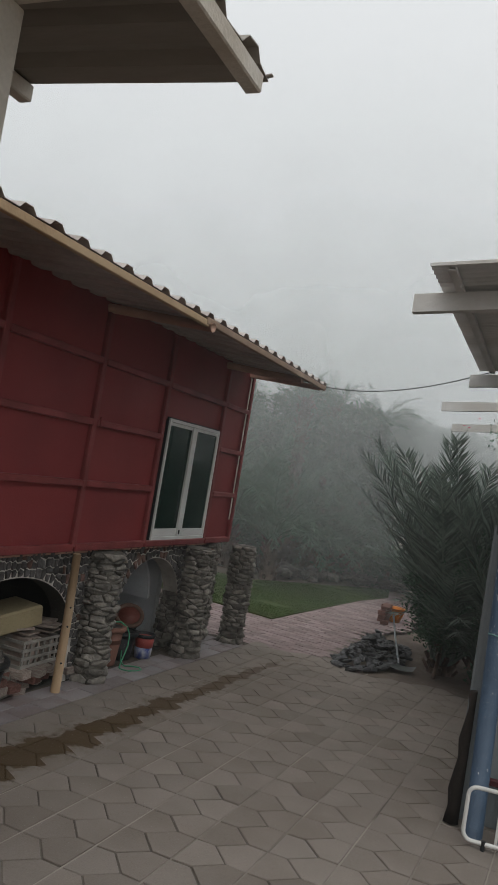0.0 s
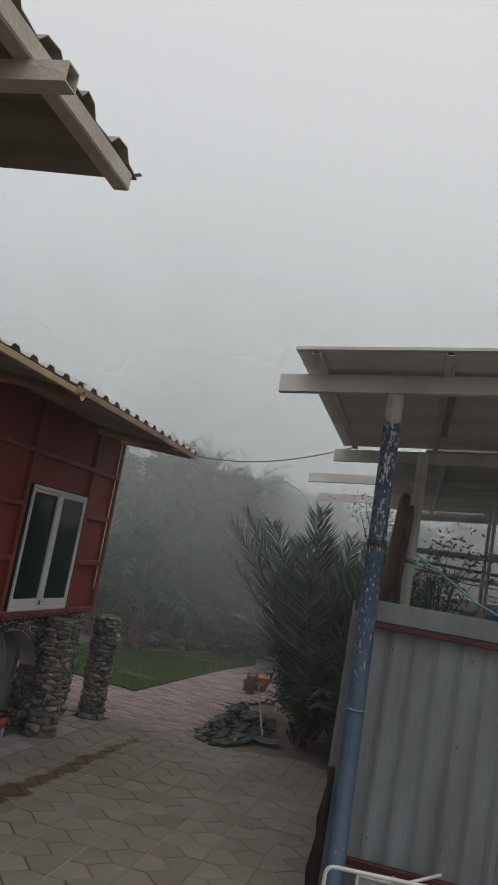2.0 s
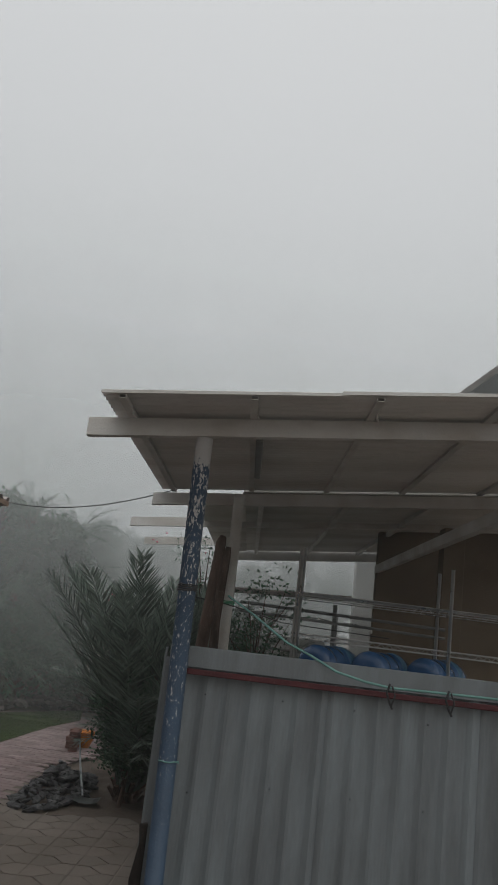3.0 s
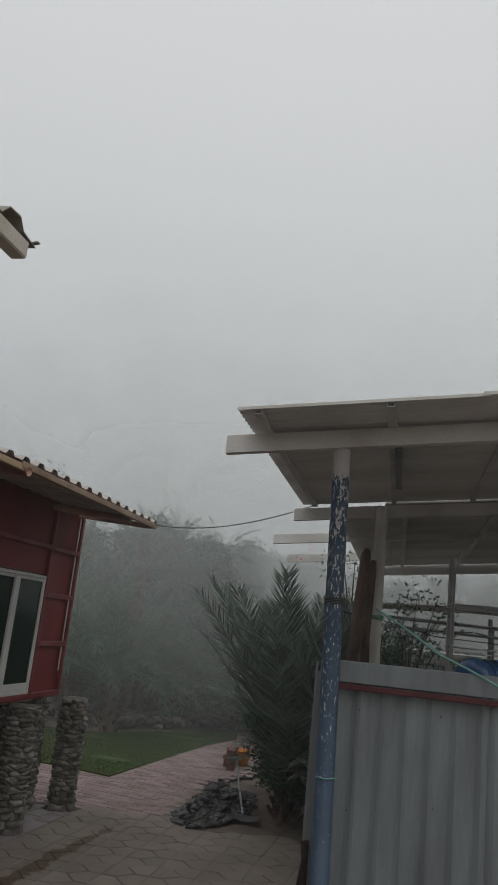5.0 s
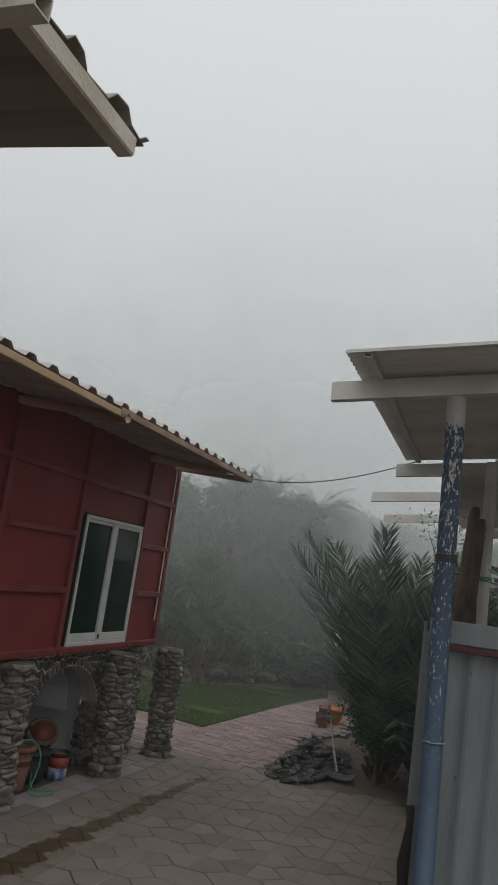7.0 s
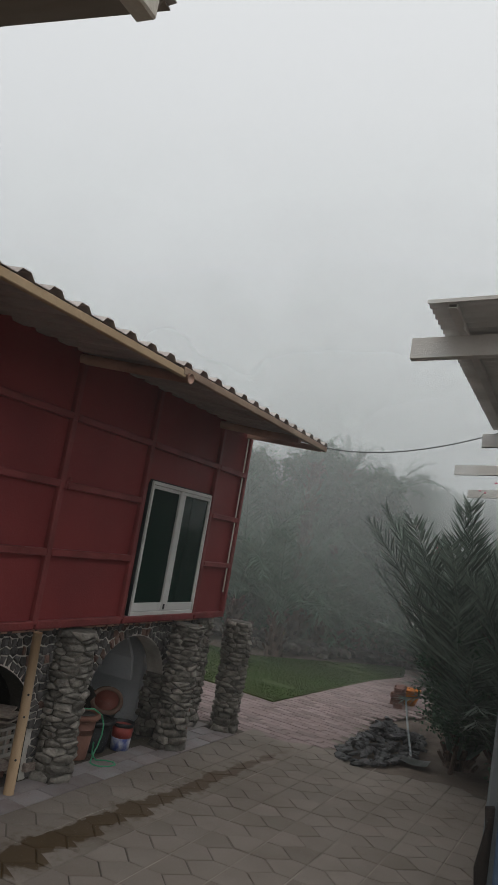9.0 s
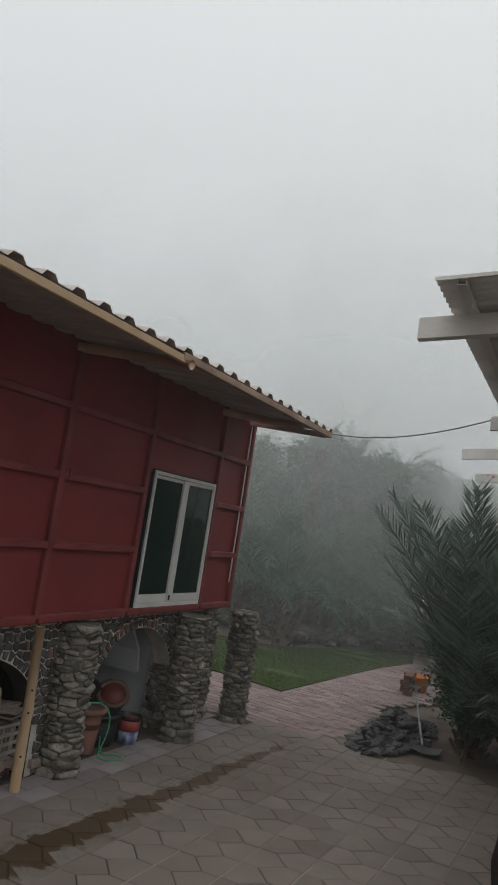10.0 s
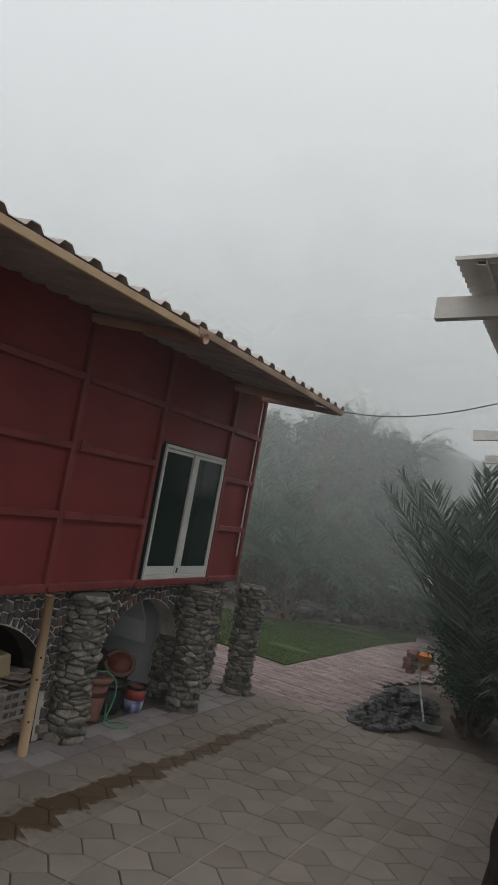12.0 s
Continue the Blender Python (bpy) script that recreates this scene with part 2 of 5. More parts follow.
M_LABEL = mat("light_blue_label", (0.05, 0.16, 0.27), 0.5, 0.2, 8, 60, 0.0)
M_TAN = mat("tan_wall_paint", (0.17, 0.13, 0.09), 0.9, 0.3, 2, 40, 0.1)
M_WHITEWALL = mat("white_wall_paint", (0.62, 0.62, 0.60), 0.9, 0.25, 1.5, 40, 0.1, col2=(0.46, 0.46, 0.44))
M_ROCK = mat("black_rock", (0.115, 0.116, 0.12), 0.6, 0.5, 9, 60, 0.5, col2=(0.055, 0.055, 0.058), rand=0.8)
M_RUBBLE = mat("brown_grey_rubble", (0.16, 0.14, 0.125), 0.9, 0.5, 9, 50, 0.6, col2=(0.08, 0.07, 0.065), rand=0.6, island=True)
M_GRASS = leaf_mat("lawn_grass", (0.047, 0.086, 0.021), (0.040, 0.070, 0.018), 0.15)
M_TURF = mat("turf_soil", (0.05, 0.085, 0.02), 0.95, 0.5, 2, 60, 0.4, col2=(0.06, 0.07, 0.025))
M_PALM = leaf_mat("palm_leaf", (0.182, 0.225, 0.192), (0.100, 0.135, 0.112), 0.95)
M_PALM_FAR = leaf_mat("far_palm_leaf", (0.100, 0.158, 0.112), (0.068, 0.112, 0.078), 0.8)
M_LEAF = leaf_mat("tree_leaf", (0.078, 0.138, 0.090), (0.054, 0.098, 0.064))
M_PINK = mat("pink_blossom", (0.42, 0.035, 0.10), 0.7, 0.3, 8, 60, 0.0, rand=0.4, island=True)
M_ORANGE = mat("orange_plastic", (0.62, 0.20, 0.015), 0.5, 0.2, 5, 50, 0.0)
M_BRICK = mat("red_brick", (0.17, 0.085, 0.068), 0.9, 0.4, 6, 60, 0.4, rand=0.5)
M_TERRA = mat("terracotta", (0.21, 0.105, 0.08), 0.85, 0.35, 5, 50, 0.2, col2=(0.2, 0.1, 0.07))
M_BLACK = mat("black_plastic_and_gap_shade", (0.022, 0.024, 0.026), 0.5, 0.4, 5, 50, 0.05)
M_RIM = mat("brown_rubber", (0.13, 0.075, 0.055), 0.7, 0.3, 5, 50, 0.05)
M_REDIN = mat("red_brown_plastic", (0.15, 0.042, 0.03), 0.6, 0.3, 5, 50, 0.05)
M_BLUEPAINT = mat("blue_print", (0.05, 0.075, 0.24), 0.5, 0.5, 16, 60, 0.0, col2=(0.42, 0.43, 0.46), spot=0.50)
M_REDPRINT = mat("red_print", (0.34, 0.07, 0.06), 0.5, 0.2, 8, 50, 0.0)
M_HOSE = mat("green_hose", (0.06, 0.30, 0.16), 0.5, 0.2, 8, 50, 0.0)
M_TEAL = mat("pale_teal_hose", (0.16, 0.34, 0.31), 0.5, 0.25, 8, 50, 0.0)
M_FOAM = mat("pale_yellow_block", (0.33, 0.275, 0.16), 0.9, 0.35, 4, 50, 0.2, col2=(0.25, 0.20, 0.12))
M_TILE = mat("old_tile", (0.34, 0.30, 0.26), 0.8, 0.4, 6, 50, 0.2, col2=(0.2, 0.13, 0.11), rand=0.6)
M_CRATE = mat("dusty_white_plastic", (0.34, 0.32, 0.29), 0.6, 0.4, 6, 50, 0.1)
M_CLOTH = mat("dark_cloth", (0.022, 0.017, 0.014), 0.95, 0.4, 6, 60, 0.2)
M_STEEL = mat("grey_steel", (0.25, 0.26, 0.26), 0.5, 0.3, 6, 60, 0.1, metal=0.4)
M_WIRE = mat("cable_sheath", (0.05, 0.05, 0.05), 0.6, 0.2, 6, 50, 0.0)
M_PANEL = mat("grey_screen", (0.30, 0.33, 0.34), 0.3, 0.2, 4, 50, 0.0)
M_MISTS = [mist_mat("fog", a) for a in (0.012, 0.014, 0.075, 0.095, 0.135, 0.22, 0.36)]


def stain(m):
    """A damp brown streak along the paving: it narrows away from the yard, reaches out in tongues along the slanting cross joints, and has a faint dirty fringe."""
    n, l = m.node_tree.nodes, m.node_tree.links
    bs = n["Principled BSDF"]
    src = bs.inputs["Base Color"].links[0].from_socket

    def op(kind, a, b=None, c=None):
        q = n.new("ShaderNodeMath")
        q.operation = kind
        for k, v in enumerate((a, b, c)):
            if v is None:
                continue
            if isinstance(v, (int, float)):
                q.inputs[k].default_value = v
            else:
                l.new(v, q.inputs[k])
        return q.outputs[0]

    def ramp(v, f0, f1, t0, t1):
        q = n.new("ShaderNodeMapRange")
        for k, w in zip(("From Min", "From Max", "To Min", "To Max"), (f0, f1, t0, t1)):
            q.inputs[k].default_value = w
        l.new(v, q.inputs["Value"])
        return q.outputs[0]

    def cloud(scale, detail):
        q = n.new("ShaderNodeTexNoise")
        q.inputs["Scale"].default_value, q.inputs["Detail"].default_value = scale, detail
        l.new(geo.outputs["Position"], q.inputs["Vector"])
        return q.outputs["Fac"]

    geo = n.new("ShaderNodeNewGeometry")
    sep = n.new("ShaderNodeSeparateXYZ")
    l.new(geo.outputs["Position"], sep.inputs[0])
    x, y = sep.outputs["X"], sep.outputs["Y"]
    d = op("SUBTRACT", x, op("MULTIPLY_ADD", y, 0.088, -2.625))
    tongue = op("FRACT", op("DIVIDE", op("MULTIPLY_ADD", d, 0.55, y), 0.236))
    half = ramp(y, 3.4, 7.0, 0.178, 0.030)
    right = op("GREATER_THAN", d, 0.0)
    reach = op("MULTIPLY", half, op("ADD", 0.80, op("MULTIPLY", right, op("MULTIPLY_ADD", tongue, 0.55, -0.32))))
    edge = op("SUBTRACT", op("ABSOLUTE", d), op("MULTIPLY_ADD", op("SUBTRACT", cloud(5.0, 4.0), 0.5), 0.27, reach))
    near = ramp(y, 6.9, 7.5, 1.0, 0.0)
    core = op("MULTIPLY", ramp(edge, 0.006, -0.014, 0.0, 1.0), ramp(y, 4.5, 7.4, 0.88, 0.52))
    fringe = op("MULTIPLY", ramp(edge, 0.10, 0.0, 0.0, 1.0), ramp(cloud(17.0, 5.0), 0.48, 0.62, 0.0, 0.42))
    mix = n.new("ShaderNodeMixRGB")
    mix.inputs[2].default_value = (0.060, 0.037, 0.014, 1)
    l.new(op("MULTIPLY", near, op("MAXIMUM", core, fringe)), mix.inputs[0])
    l.new(src, mix.inputs[1])
    l.new(mix.outputs[0], bs.inputs["Base Color"])


stain(M_PAVER)
stain(M_JOINT)
stain(M_STRIP)


# ---- building blocks ----
def mesh_of(bm, name, material, smooth=False):
    me = bpy.data.meshes.new(name)
    bm.normal_update()
    bm.to_mesh(me)
    bm.free()
    me.materials.append(material)
    if smooth:
        for p in me.polygons:
            p.use_smooth = True
    return me


def part(name, bm, material, parent=None, label="", smooth=False):
    ob = new(name, mesh_of(bm, name, material, smooth))
    if parent is not None:
        ob.parent = parent
    if label:
        tagged(ob, label)
    return ob


def thing(name, label, category, at=(0, 0, 0), group="", kind=""):
    ob = new(name)
    ob.location = at
    ob.empty_display_size = 0.1
    return tagged(ob, label, category, group, kind)


def add_box(bm, lo, hi, bevel=0.0, rot=None):
    """A box from corner to corner, its edges eased; rot turns it about its middle."""
    lo, hi = Vector(lo), Vector(hi)
    mid, size = (lo + hi) / 2, hi - lo
    r = bmesh.ops.create_cube(bm, size=1.0)
    vs = r["verts"]
    bmesh.ops.scale(bm, vec=size, verts=vs)
    if bevel:
        es = list({e for v in vs for e in v.link_edges})
        b = bmesh.ops.bevel(bm, geom=es, offset=min(bevel, min(size) * 0.3), segments=1, affect="EDGES", profile=0.5)
        vs = list({v for f in b["faces"] for v in f.verts} | {v for v in vs if v.is_valid})
    m = Matrix.Translation(mid) @ (rot.to_4x4() if rot else Matrix.Identity(4))
    bmesh.ops.transform(bm, matrix=m, verts=vs)
    return vs


def box(lo, hi, bevel=0.004, rot=None):
    bm = bmesh.new()
    add_box(bm, lo, hi, bevel, rot)
    return bm


def add_tube(bm, pts, r, seg=10, cap=True):
    """A round bar along points; r is one radius or one for each point."""
    pts = [Vector(p) for p in pts]
    rs = r if isinstance(r, (list, tuple)) else [r] * len(pts)
    rings = []
    side = None
    for i, p in enumerate(pts):
        d = (pts[min(i + 1, len(pts) - 1)] - pts[max(i - 1, 0)]).normalized()
        if side is None:
            side = d.cross(Vector((0, 0, 1)))
            if side.length < 0.05:
                side = Vector((1, 0, 0))
        side = (side - d * side.dot(d)).normalized()
        up = side.cross(d)
        rings.append([bm.verts.new(p + rs[i] * (math.cos(a) * side + math.sin(a) * up))
                      for a in (2 * math.pi * k / seg for k in range(seg))])
    for a, b in zip(rings, rings[1:]):
        for k in range(seg):
            bm.faces.new((a[k], a[(k + 1) % seg], b[(k + 1) % seg], b[k]))
    if cap:
        bm.faces.new(rings[0])
        bm.faces.new(list(reversed(rings[-1])))
    return bm


def tube(pts, r, seg=10):
    return add_tube(bmesh.new(), pts, r, seg)


def bar(a, b, w, h, bevel=0.004):
    """A straight bar of section w x h from a to b, its h side upright."""
    a, b = Vector(a), Vector(b)
    d = b - a
    bm = box((-w / 2, 0, -h / 2), (w / 2, d.length, h / 2), bevel)
    y = d.normalized()
    x = y.cross(Vector((0, 0, 1))).normalized()
    z = x.cross(y)
    m = Matrix((x, y, z)).transposed().to_4x4()
    m.translation = a
    bmesh.ops.transform(bm, matrix=m, verts=bm.verts)
    return bm


def hollow_bar(a, b, w, h, t=0.004):
    """A square steel tube, open at both ends."""
    a, b = Vector(a), Vector(b)
    d = b - a
    bm = bmesh.new()
    y = d.normalized()
    x = y.cross(Vector((0, 0, 1))).normalized()
    z = x.cross(y)
    loops = []
    for s, p in ((1, a), (1, b), (0, b), (0, a)):
        ww, hh = w / 2 - (0 if s else t), h / 2 - (0 if s else t)
        loops.append([bm.verts.new(p + x * (i * ww) + z * (j * hh)) for i, j in ((-1, -1), (1, -1), (1, 1), (-1, 1))])
    for l0, l1 in zip(loops, loops[1:] + loops[:1]):
        for k in range(4):
            bm.faces.new((l0[k], l0[(k + 1) % 4], l1[(k + 1) % 4], l1[k]))
    return bm


def lathe(profile, seg=20, wob=0.0):
    bm = bmesh.new()
    rings = []
    for r, z in profile:
        rings.append([bm.verts.new((r * math.cos(a), r * math.sin(a), z)) for a in (2 * math.pi * k / seg for k in range(seg))])
    for a, b in zip(rings, rings[1:]):
        for k in range(seg):
            bm.faces.new((a[k], a[(k + 1) % seg], b[(k + 1) % seg], b[k]))
    bm.faces.new(list(reversed(rings[0])))
    bm.faces.new(rings[-1])
    return bm


def stone_bm(rng, flat=0.6, rough=0.28):
    """One lump of rock about 1 across, with broken facets."""
    bm = bmesh.new()
    bmesh.ops.create_icosphere(bm, subdivisions=2 if rough < 0.2 else 1, radius=0.5)
    sx, sy = rng.uniform(0.85, 1.15), rng.uniform(0.75, 1.1)
    for v in bm.verts:
        k = 1 + rng.uniform(-rough, rough)
        v.co = Vector((v.co.x * sx * k, v.co.y * sy * k, v.co.z * flat * k))
    return bm


def cell(p, others, reach, gap):
    """The outline of the stone round seed p: a square cut back by the line half way to each neighbour, less half a joint."""
    poly = [Vector((p[0] + i * reach, p[1] + j * reach)) for i, j in ((-1, -1), (1, -1), (1, 1), (-1, 1))]
    p = Vector(p)
    for q in others:
        d = Vector(q) - p
        if d.length < 1e-6 or d.length > reach * 2.9:
            continue
        n_, lim = d.normalized(), d.length / 2 - gap
        out = []
        for a, b in zip(poly, poly[1:] + poly[:1]):
            fa, fb = (a - p).dot(n_) - lim, (b - p).dot(n_) - lim
            if fa <= 0:
                out.append(a)
            if (fa < 0) != (fb < 0):
                out.append(a.lerp(b, fa / (fa - fb)))
        poly = out
        if len(poly) < 3:
            return []
    tidy = [q for k, q in enumerate(poly) if (q - poly[k - 1]).length > 0.004]
    return tidy if len(tidy) > 2 else []


def face_stone(name, outline, place, rr, proud, material, smooth=False):
    """A stone set in mortar: its outline sunk behind the face, its rim a little proud, its worn face smaller and uneven. place maps (along, up, out) into space."""
    c = sum(outline, Vector((0, 0))) / len(outline)
    vs, n = [], len(outline)
    tip, lean = rr.uniform(0.7, 1.2) * proud, (rr.uniform(-0.25, 0.25), rr.uniform(-0.25, 0.25))
    for scale, h in ((1.0, -0.02), (1.0, proud * 0.30), (0.90, proud * 0.75), (0.55, tip)):
        for q in outline:
            d = (q - c) * scale * (rr.uniform(0.92, 1.05) if h > 0 else 1.0)
            o = h + (lean[0] * d.x + lean[1] * d.y if h > 0 else 0) + (rr.uniform(-0.10, 0.10) * proud if h > 0 else 0)
            vs.append(place(c.x + d.x, c.y + d.y, o))
    fs = [(r * n + k, r * n + (k + 1) % n, (r + 1) * n + (k + 1) % n, (r + 1) * n + k) for r in (0, 1, 2) for k in range(n)]
    fs.append(tuple(range(3 * n, 4 * n)))
    me = bpy.data.meshes.new(name)
    me.from_pydata(vs, [], fs)
    me.materials.append(material)
    if smooth:
        for q in me.polygons:
            q.use_smooth = True
    return me


def cobble_bm(rng):
    """A rounded cube-like field stone."""
    bm = bmesh.new()
    bmesh.ops.create_cube(bm, size=1.0)
    bmesh.ops.subdivide_edges(bm, edges=bm.edges, cuts=1, use_grid_fill=True)
    for v in bm.verts:
        c = v.co.copy()
        v.co = c.lerp(c.normalized() * 0.58, 0.72) * (1 + rng.uniform(-0.13, 0.13))
    return bm


def corrugated(u_len, v_len, pitch, height, thick=0.003, style="wave"):
    """A profiled sheet in the xy plane: the ribs run along x (u), the profile steps along y (v)."""
    bm = bmesh.new()
    prof = []
    y = 0.0
    if style == "wave":
        n = int(v_len / pitch * 8)
        prof = [(v_len * i / n, height * (0.5 + 0.5 * math.sin(2 * math.pi * v_len * i / n / pitch))) for i in range(n + 1)]
    else:
        while y < v_len - 1e-6:
            for f, h in ((0.0, 0), (0.46, 0), (0.60, 1), (0.86, 1)):
                if y + f * pitch <= v_len:
                    prof.append((y + f * pitch, h * height))
            y += pitch
        prof.append((v_len, 0))
    rows = []
    for dz in (0.0, thick):
        rows.append([[bm.verts.new((x, y, z + dz)) for y, z in prof] for x in (0.0, u_len)])
    (a0, a1), (b0, b1) = rows
    for k in range(len(prof) - 1):
        bm.faces.new((a0[k], a0[k + 1], a1[k + 1], a1[k]))
        bm.faces.new((b0[k], b1[k], b1[k + 1], b0[k + 1]))
        bm.faces.new((a0[k], b0[k], b0[k + 1], a0[k + 1]))
        bm.faces.new((a1[k], a1[k + 1], b1[k + 1], b1[k]))
    bm.faces.new((a0[0], a1[0], b1[0], b0[0]))
    bm.faces.new((a0[-1], b0[-1], b1[-1], a1[-1]))
    return bm


def moved(bm, m):
    bmesh.ops.transform(bm, matrix=m, verts=bm.verts)
    return bm


def poly_sheet(pts, z, thick=0.0):
    bm = bmesh.new()
    top = [bm.verts.new((x, y, z)) for x, y in pts]
    bm.faces.new(top)
    if thick:
        low = [bm.verts.new((x, y, z - thick)) for x, y in pts]
        for k in range(len(pts)):
            bm.faces.new((top[k], low[k], low[(k + 1) % len(pts)], top[(k + 1) % len(pts)]))
    bmesh.ops.recalc_face_normals(bm, faces=bm.faces)
    return bm


# ---- ground ----
g_bm = bmesh.new()
bmesh.ops.create_grid(g_bm, x_segments=1, y_segments=1, size=600)
moved(g_bm, pose(0, 0, -0.045))
ground = tagged(part("ground", g_bm, M_SOIL), "bare sandy brown soil around the yard", "ground", kind="structure")

# ---- the red house on its stone footing ----
WX = -2.85           # outer face of the battens
Z0, Z1 = 1.0, 2.70   # foot and head of the boarded wall
Y_END, Y_BACK = 7.42, -3.0
house = thing("house", "dark red boarded house raised on a cobble-stone footing with arches", "house", (WX, 4.0, 0))
HI = Matrix.Translation((-WX, -4.0, 0))


def hpart(name, bm, material, label="", parent=None, smooth=False):
    return part(name, moved(bm, HI), material, parent or house, label, smooth)


POSTS = [-1.6, -0.6, 0.45, 1.5, 2.53, 3.63, 4.665, 5.645, 6.80]
RAILS = [1.447, 1.878, 2.31]
cols = [Y_BACK] + POSTS + [Y_END]
WINDOWS = [(5.755, 6.770), (2.585, 3.585)]
for a, b in zip(cols, cols[1:]):
    levels = [Z0] + RAILS + [Z1 + 0.12]
    win = next((w for w in WINDOWS if a < (w[0] + w[1]) / 2 < b), None)
    if win:
        hpart("board", box((WX - 0.06, a, 2.03), (WX - 0.035, b, Z1 + 0.12)), M_RED)
        hpart("board", box((WX - 0.06, win[1] - 0.02, Z0), (WX - 0.035, b, 2.03)), M_RED)
    else:
        for z0, z1 in zip(levels, levels[1:]):
            hpart("board", box((WX - 0.06, a, z0), (WX - 0.035, b, z1)), M_RED)
for y in POSTS:
    hpart("batten", box((WX - 0.04, y - 0.026, Z0), (WX, y + 0.026, Z1 + 0.02), 0.006), M_RED_BATTEN)
hpart("corner_post", box((WX - 0.06, Y_END - 0.05, Z0), (WX + 0.003, Y_END, Z1 + 0.01), 0.006), M_RED_BATTEN)
hpart("corner_strip", box((WX - 0.012, Y_END - 0.10, 1.2), (WX - 0.006, Y_END - 0.075, 2.66), 0.002), M_CREAM, "pale gap strip beside the corner post")
for a, b in zip(cols, cols[1:]):
    win = next((w for w in WINDOWS if a < (w[0] + w[1]) / 2 < b), None)
    for z in RAILS:
        if win and z < 2.1:
            if b - win[1] > 0.1:
                hpart("rail", box((WX - 0.04, win[1] + 0.02, z - 0.023), (WX + 0.002, b - 0.026, z + 0.023), 0.005), M_RED_BATTEN)
            continue
        hpart("rail", box((WX - 0.04, a + 0.026, z - 0.023), (WX + 0.002, b - 0.026, z + 0.023), 0.005), M_RED_BATTEN)
    hpart("sill_beam", box((WX - 0.05, a + 0.012, Z0 - 0.03), (WX + 0.004, b - 0.012, Z0 + 0.022), 0.006), M_RED_BATTEN)
hpart("pin", box((WX - 0.006, 4.715, 1.85), (WX + 0.012, 4.735, 1.925), 0.003), M_RED_BATTEN)
hpart("gable_wall", box((WX - 6.0, Y_END - 0.062, Z0 - 0.03), (WX - 0.062, Y_END - 0.012, 2.69)), M_RED)
hpart("rear_wall", box((WX - 6.0, Y_BACK, Z0), (WX - 5.95, Y_END - 0.07, 3.0)), M_RED)
hpart("end_wall", box((WX - 5.94, Y_BACK, 0), (WX - 0.07, Y_BACK + 0.05, 2.9)), M_RED)
hpart("floor_deck", box((WX - 5.9, Y_BACK + 0.06, Z0 - 0.06), (WX - 0.065, Y_END - 0.07, Z0 - 0.02)), M_RAFTER)

for wa, wb in WINDOWS:
    win = thing("window", "", "", (WX, (wa + wb) / 2, 1.02))
    win.parent = house
    win.location = (0, (wa + wb) / 2 - 4.0, 1.02)
    tagged(win, "sliding window with a white aluminium frame and dark glass")
    W, HH = wb - wa, 1.025
    fb = bmesh.new()
    x0, x1 = -0.045, -0.006
    for lo, hi in (((x0, -W / 2, 0), (x1, W / 2, 0.03)), ((x0, -W / 2, HH - 0.028), (x1, W / 2, HH)),
                   ((x0, -W / 2, 0.03), (x1, -W / 2 + 0.026, HH - 0.028)), ((x0, W / 2 - 0.026, 0.03), (x1, W / 2, HH - 0.028))):
        add_box(fb, lo, hi, 0.003)
    part("window_frame", fb, M_ALU, win)
    part("sill_drip", box((x0, -W / 2 - 0.004, -0.014), (x1 + 0.004, W / 2 + 0.004, -0.002), 0.003), M_BLACK, win)
    for a, b, xo in ((-W / 2 + 0.028, 0.045, -0.034), (-0.045, W / 2 - 0.028, -0.021)):
        wl, wr = (0.012, 0.075) if a < -0.2 else (0.085, 0.014)
        sb = bmesh.new()
        for lo, hi in (((xo - 0.01, a, 0.032), (xo + 0.012, b, 0.095)), ((xo - 0.01, a, HH - 0.056), (xo + 0.012, b, HH - 0.03)),
                       ((xo - 0.01, a, 0.095), (xo + 0.012, a + wl, HH - 0.056)), ((xo - 0.01, b - wr, 0.095), (xo + 0.012, b, HH - 0.056))):
            add_box(sb, lo, hi, 0.003)
        sash = part("sash", sb, M_ALU, win)
        part("pane", box((xo - 0.004, a + wl, 0.095), (xo + 0.001, b - wr, HH - 0.056), 0), M_GLASS, sash)
    # black strips stand for the shade in the gap beside and above the frame
    part("seal_strip", box((x0, -W / 2 - 0.014, -0.012), (x1 - 0.012, -W / 2 - 0.003, HH + 0.010), 0.002), M_BLACK, win, "black strip standing for the shaded gap beside the frame")
    part("seal_strip", box((x0, -W / 2 - 0.003, HH + 0.002), (x1 - 0.006, W / 2, HH + 0.010), 0.003), M_BLACK, win)
    part("latch", box((-0.010, -0.03, 0.045), (-0.001, -0.012, 0.085), 0.002), M_BLACK, win)

# roof: ribbed sheets that fall towards the eave, on brown rafters, with a pale board along the edge
EX, EZ = -2.06, 2.655      # eave line, underside of the sheet
SLOPE = 0.09
rise = math.degrees(math.atan(SLOPE))
roof_len = 6.9
rb = corrugated(roof_len, 7.25 - Y_BACK + 0.4, 0.205, 0.029, 0.003, "trap")
for v in rb.verts:
    u = v.co.x
    y = Y_BACK - 0.4 + v.co.y
    if y > 6.9:
        y += 0.20 * u * min(1, (y - 6.9) / 0.35) * (1 if u < 1 else 1 / u)
    sag = 0.020 * min(1, max(0, (4.9 - y) / 0.8)) * max(0, 1 - u / 1.5)
    v.co = Vector((EX + 0.02 - u, y, EZ + SLOPE * u + v.co.z - sag))
bmesh.ops.recalc_face_normals(rb, faces=rb.faces)
hpart("roof", rb, M_SHEET, "grey-brown ribbed metal roof sheets")
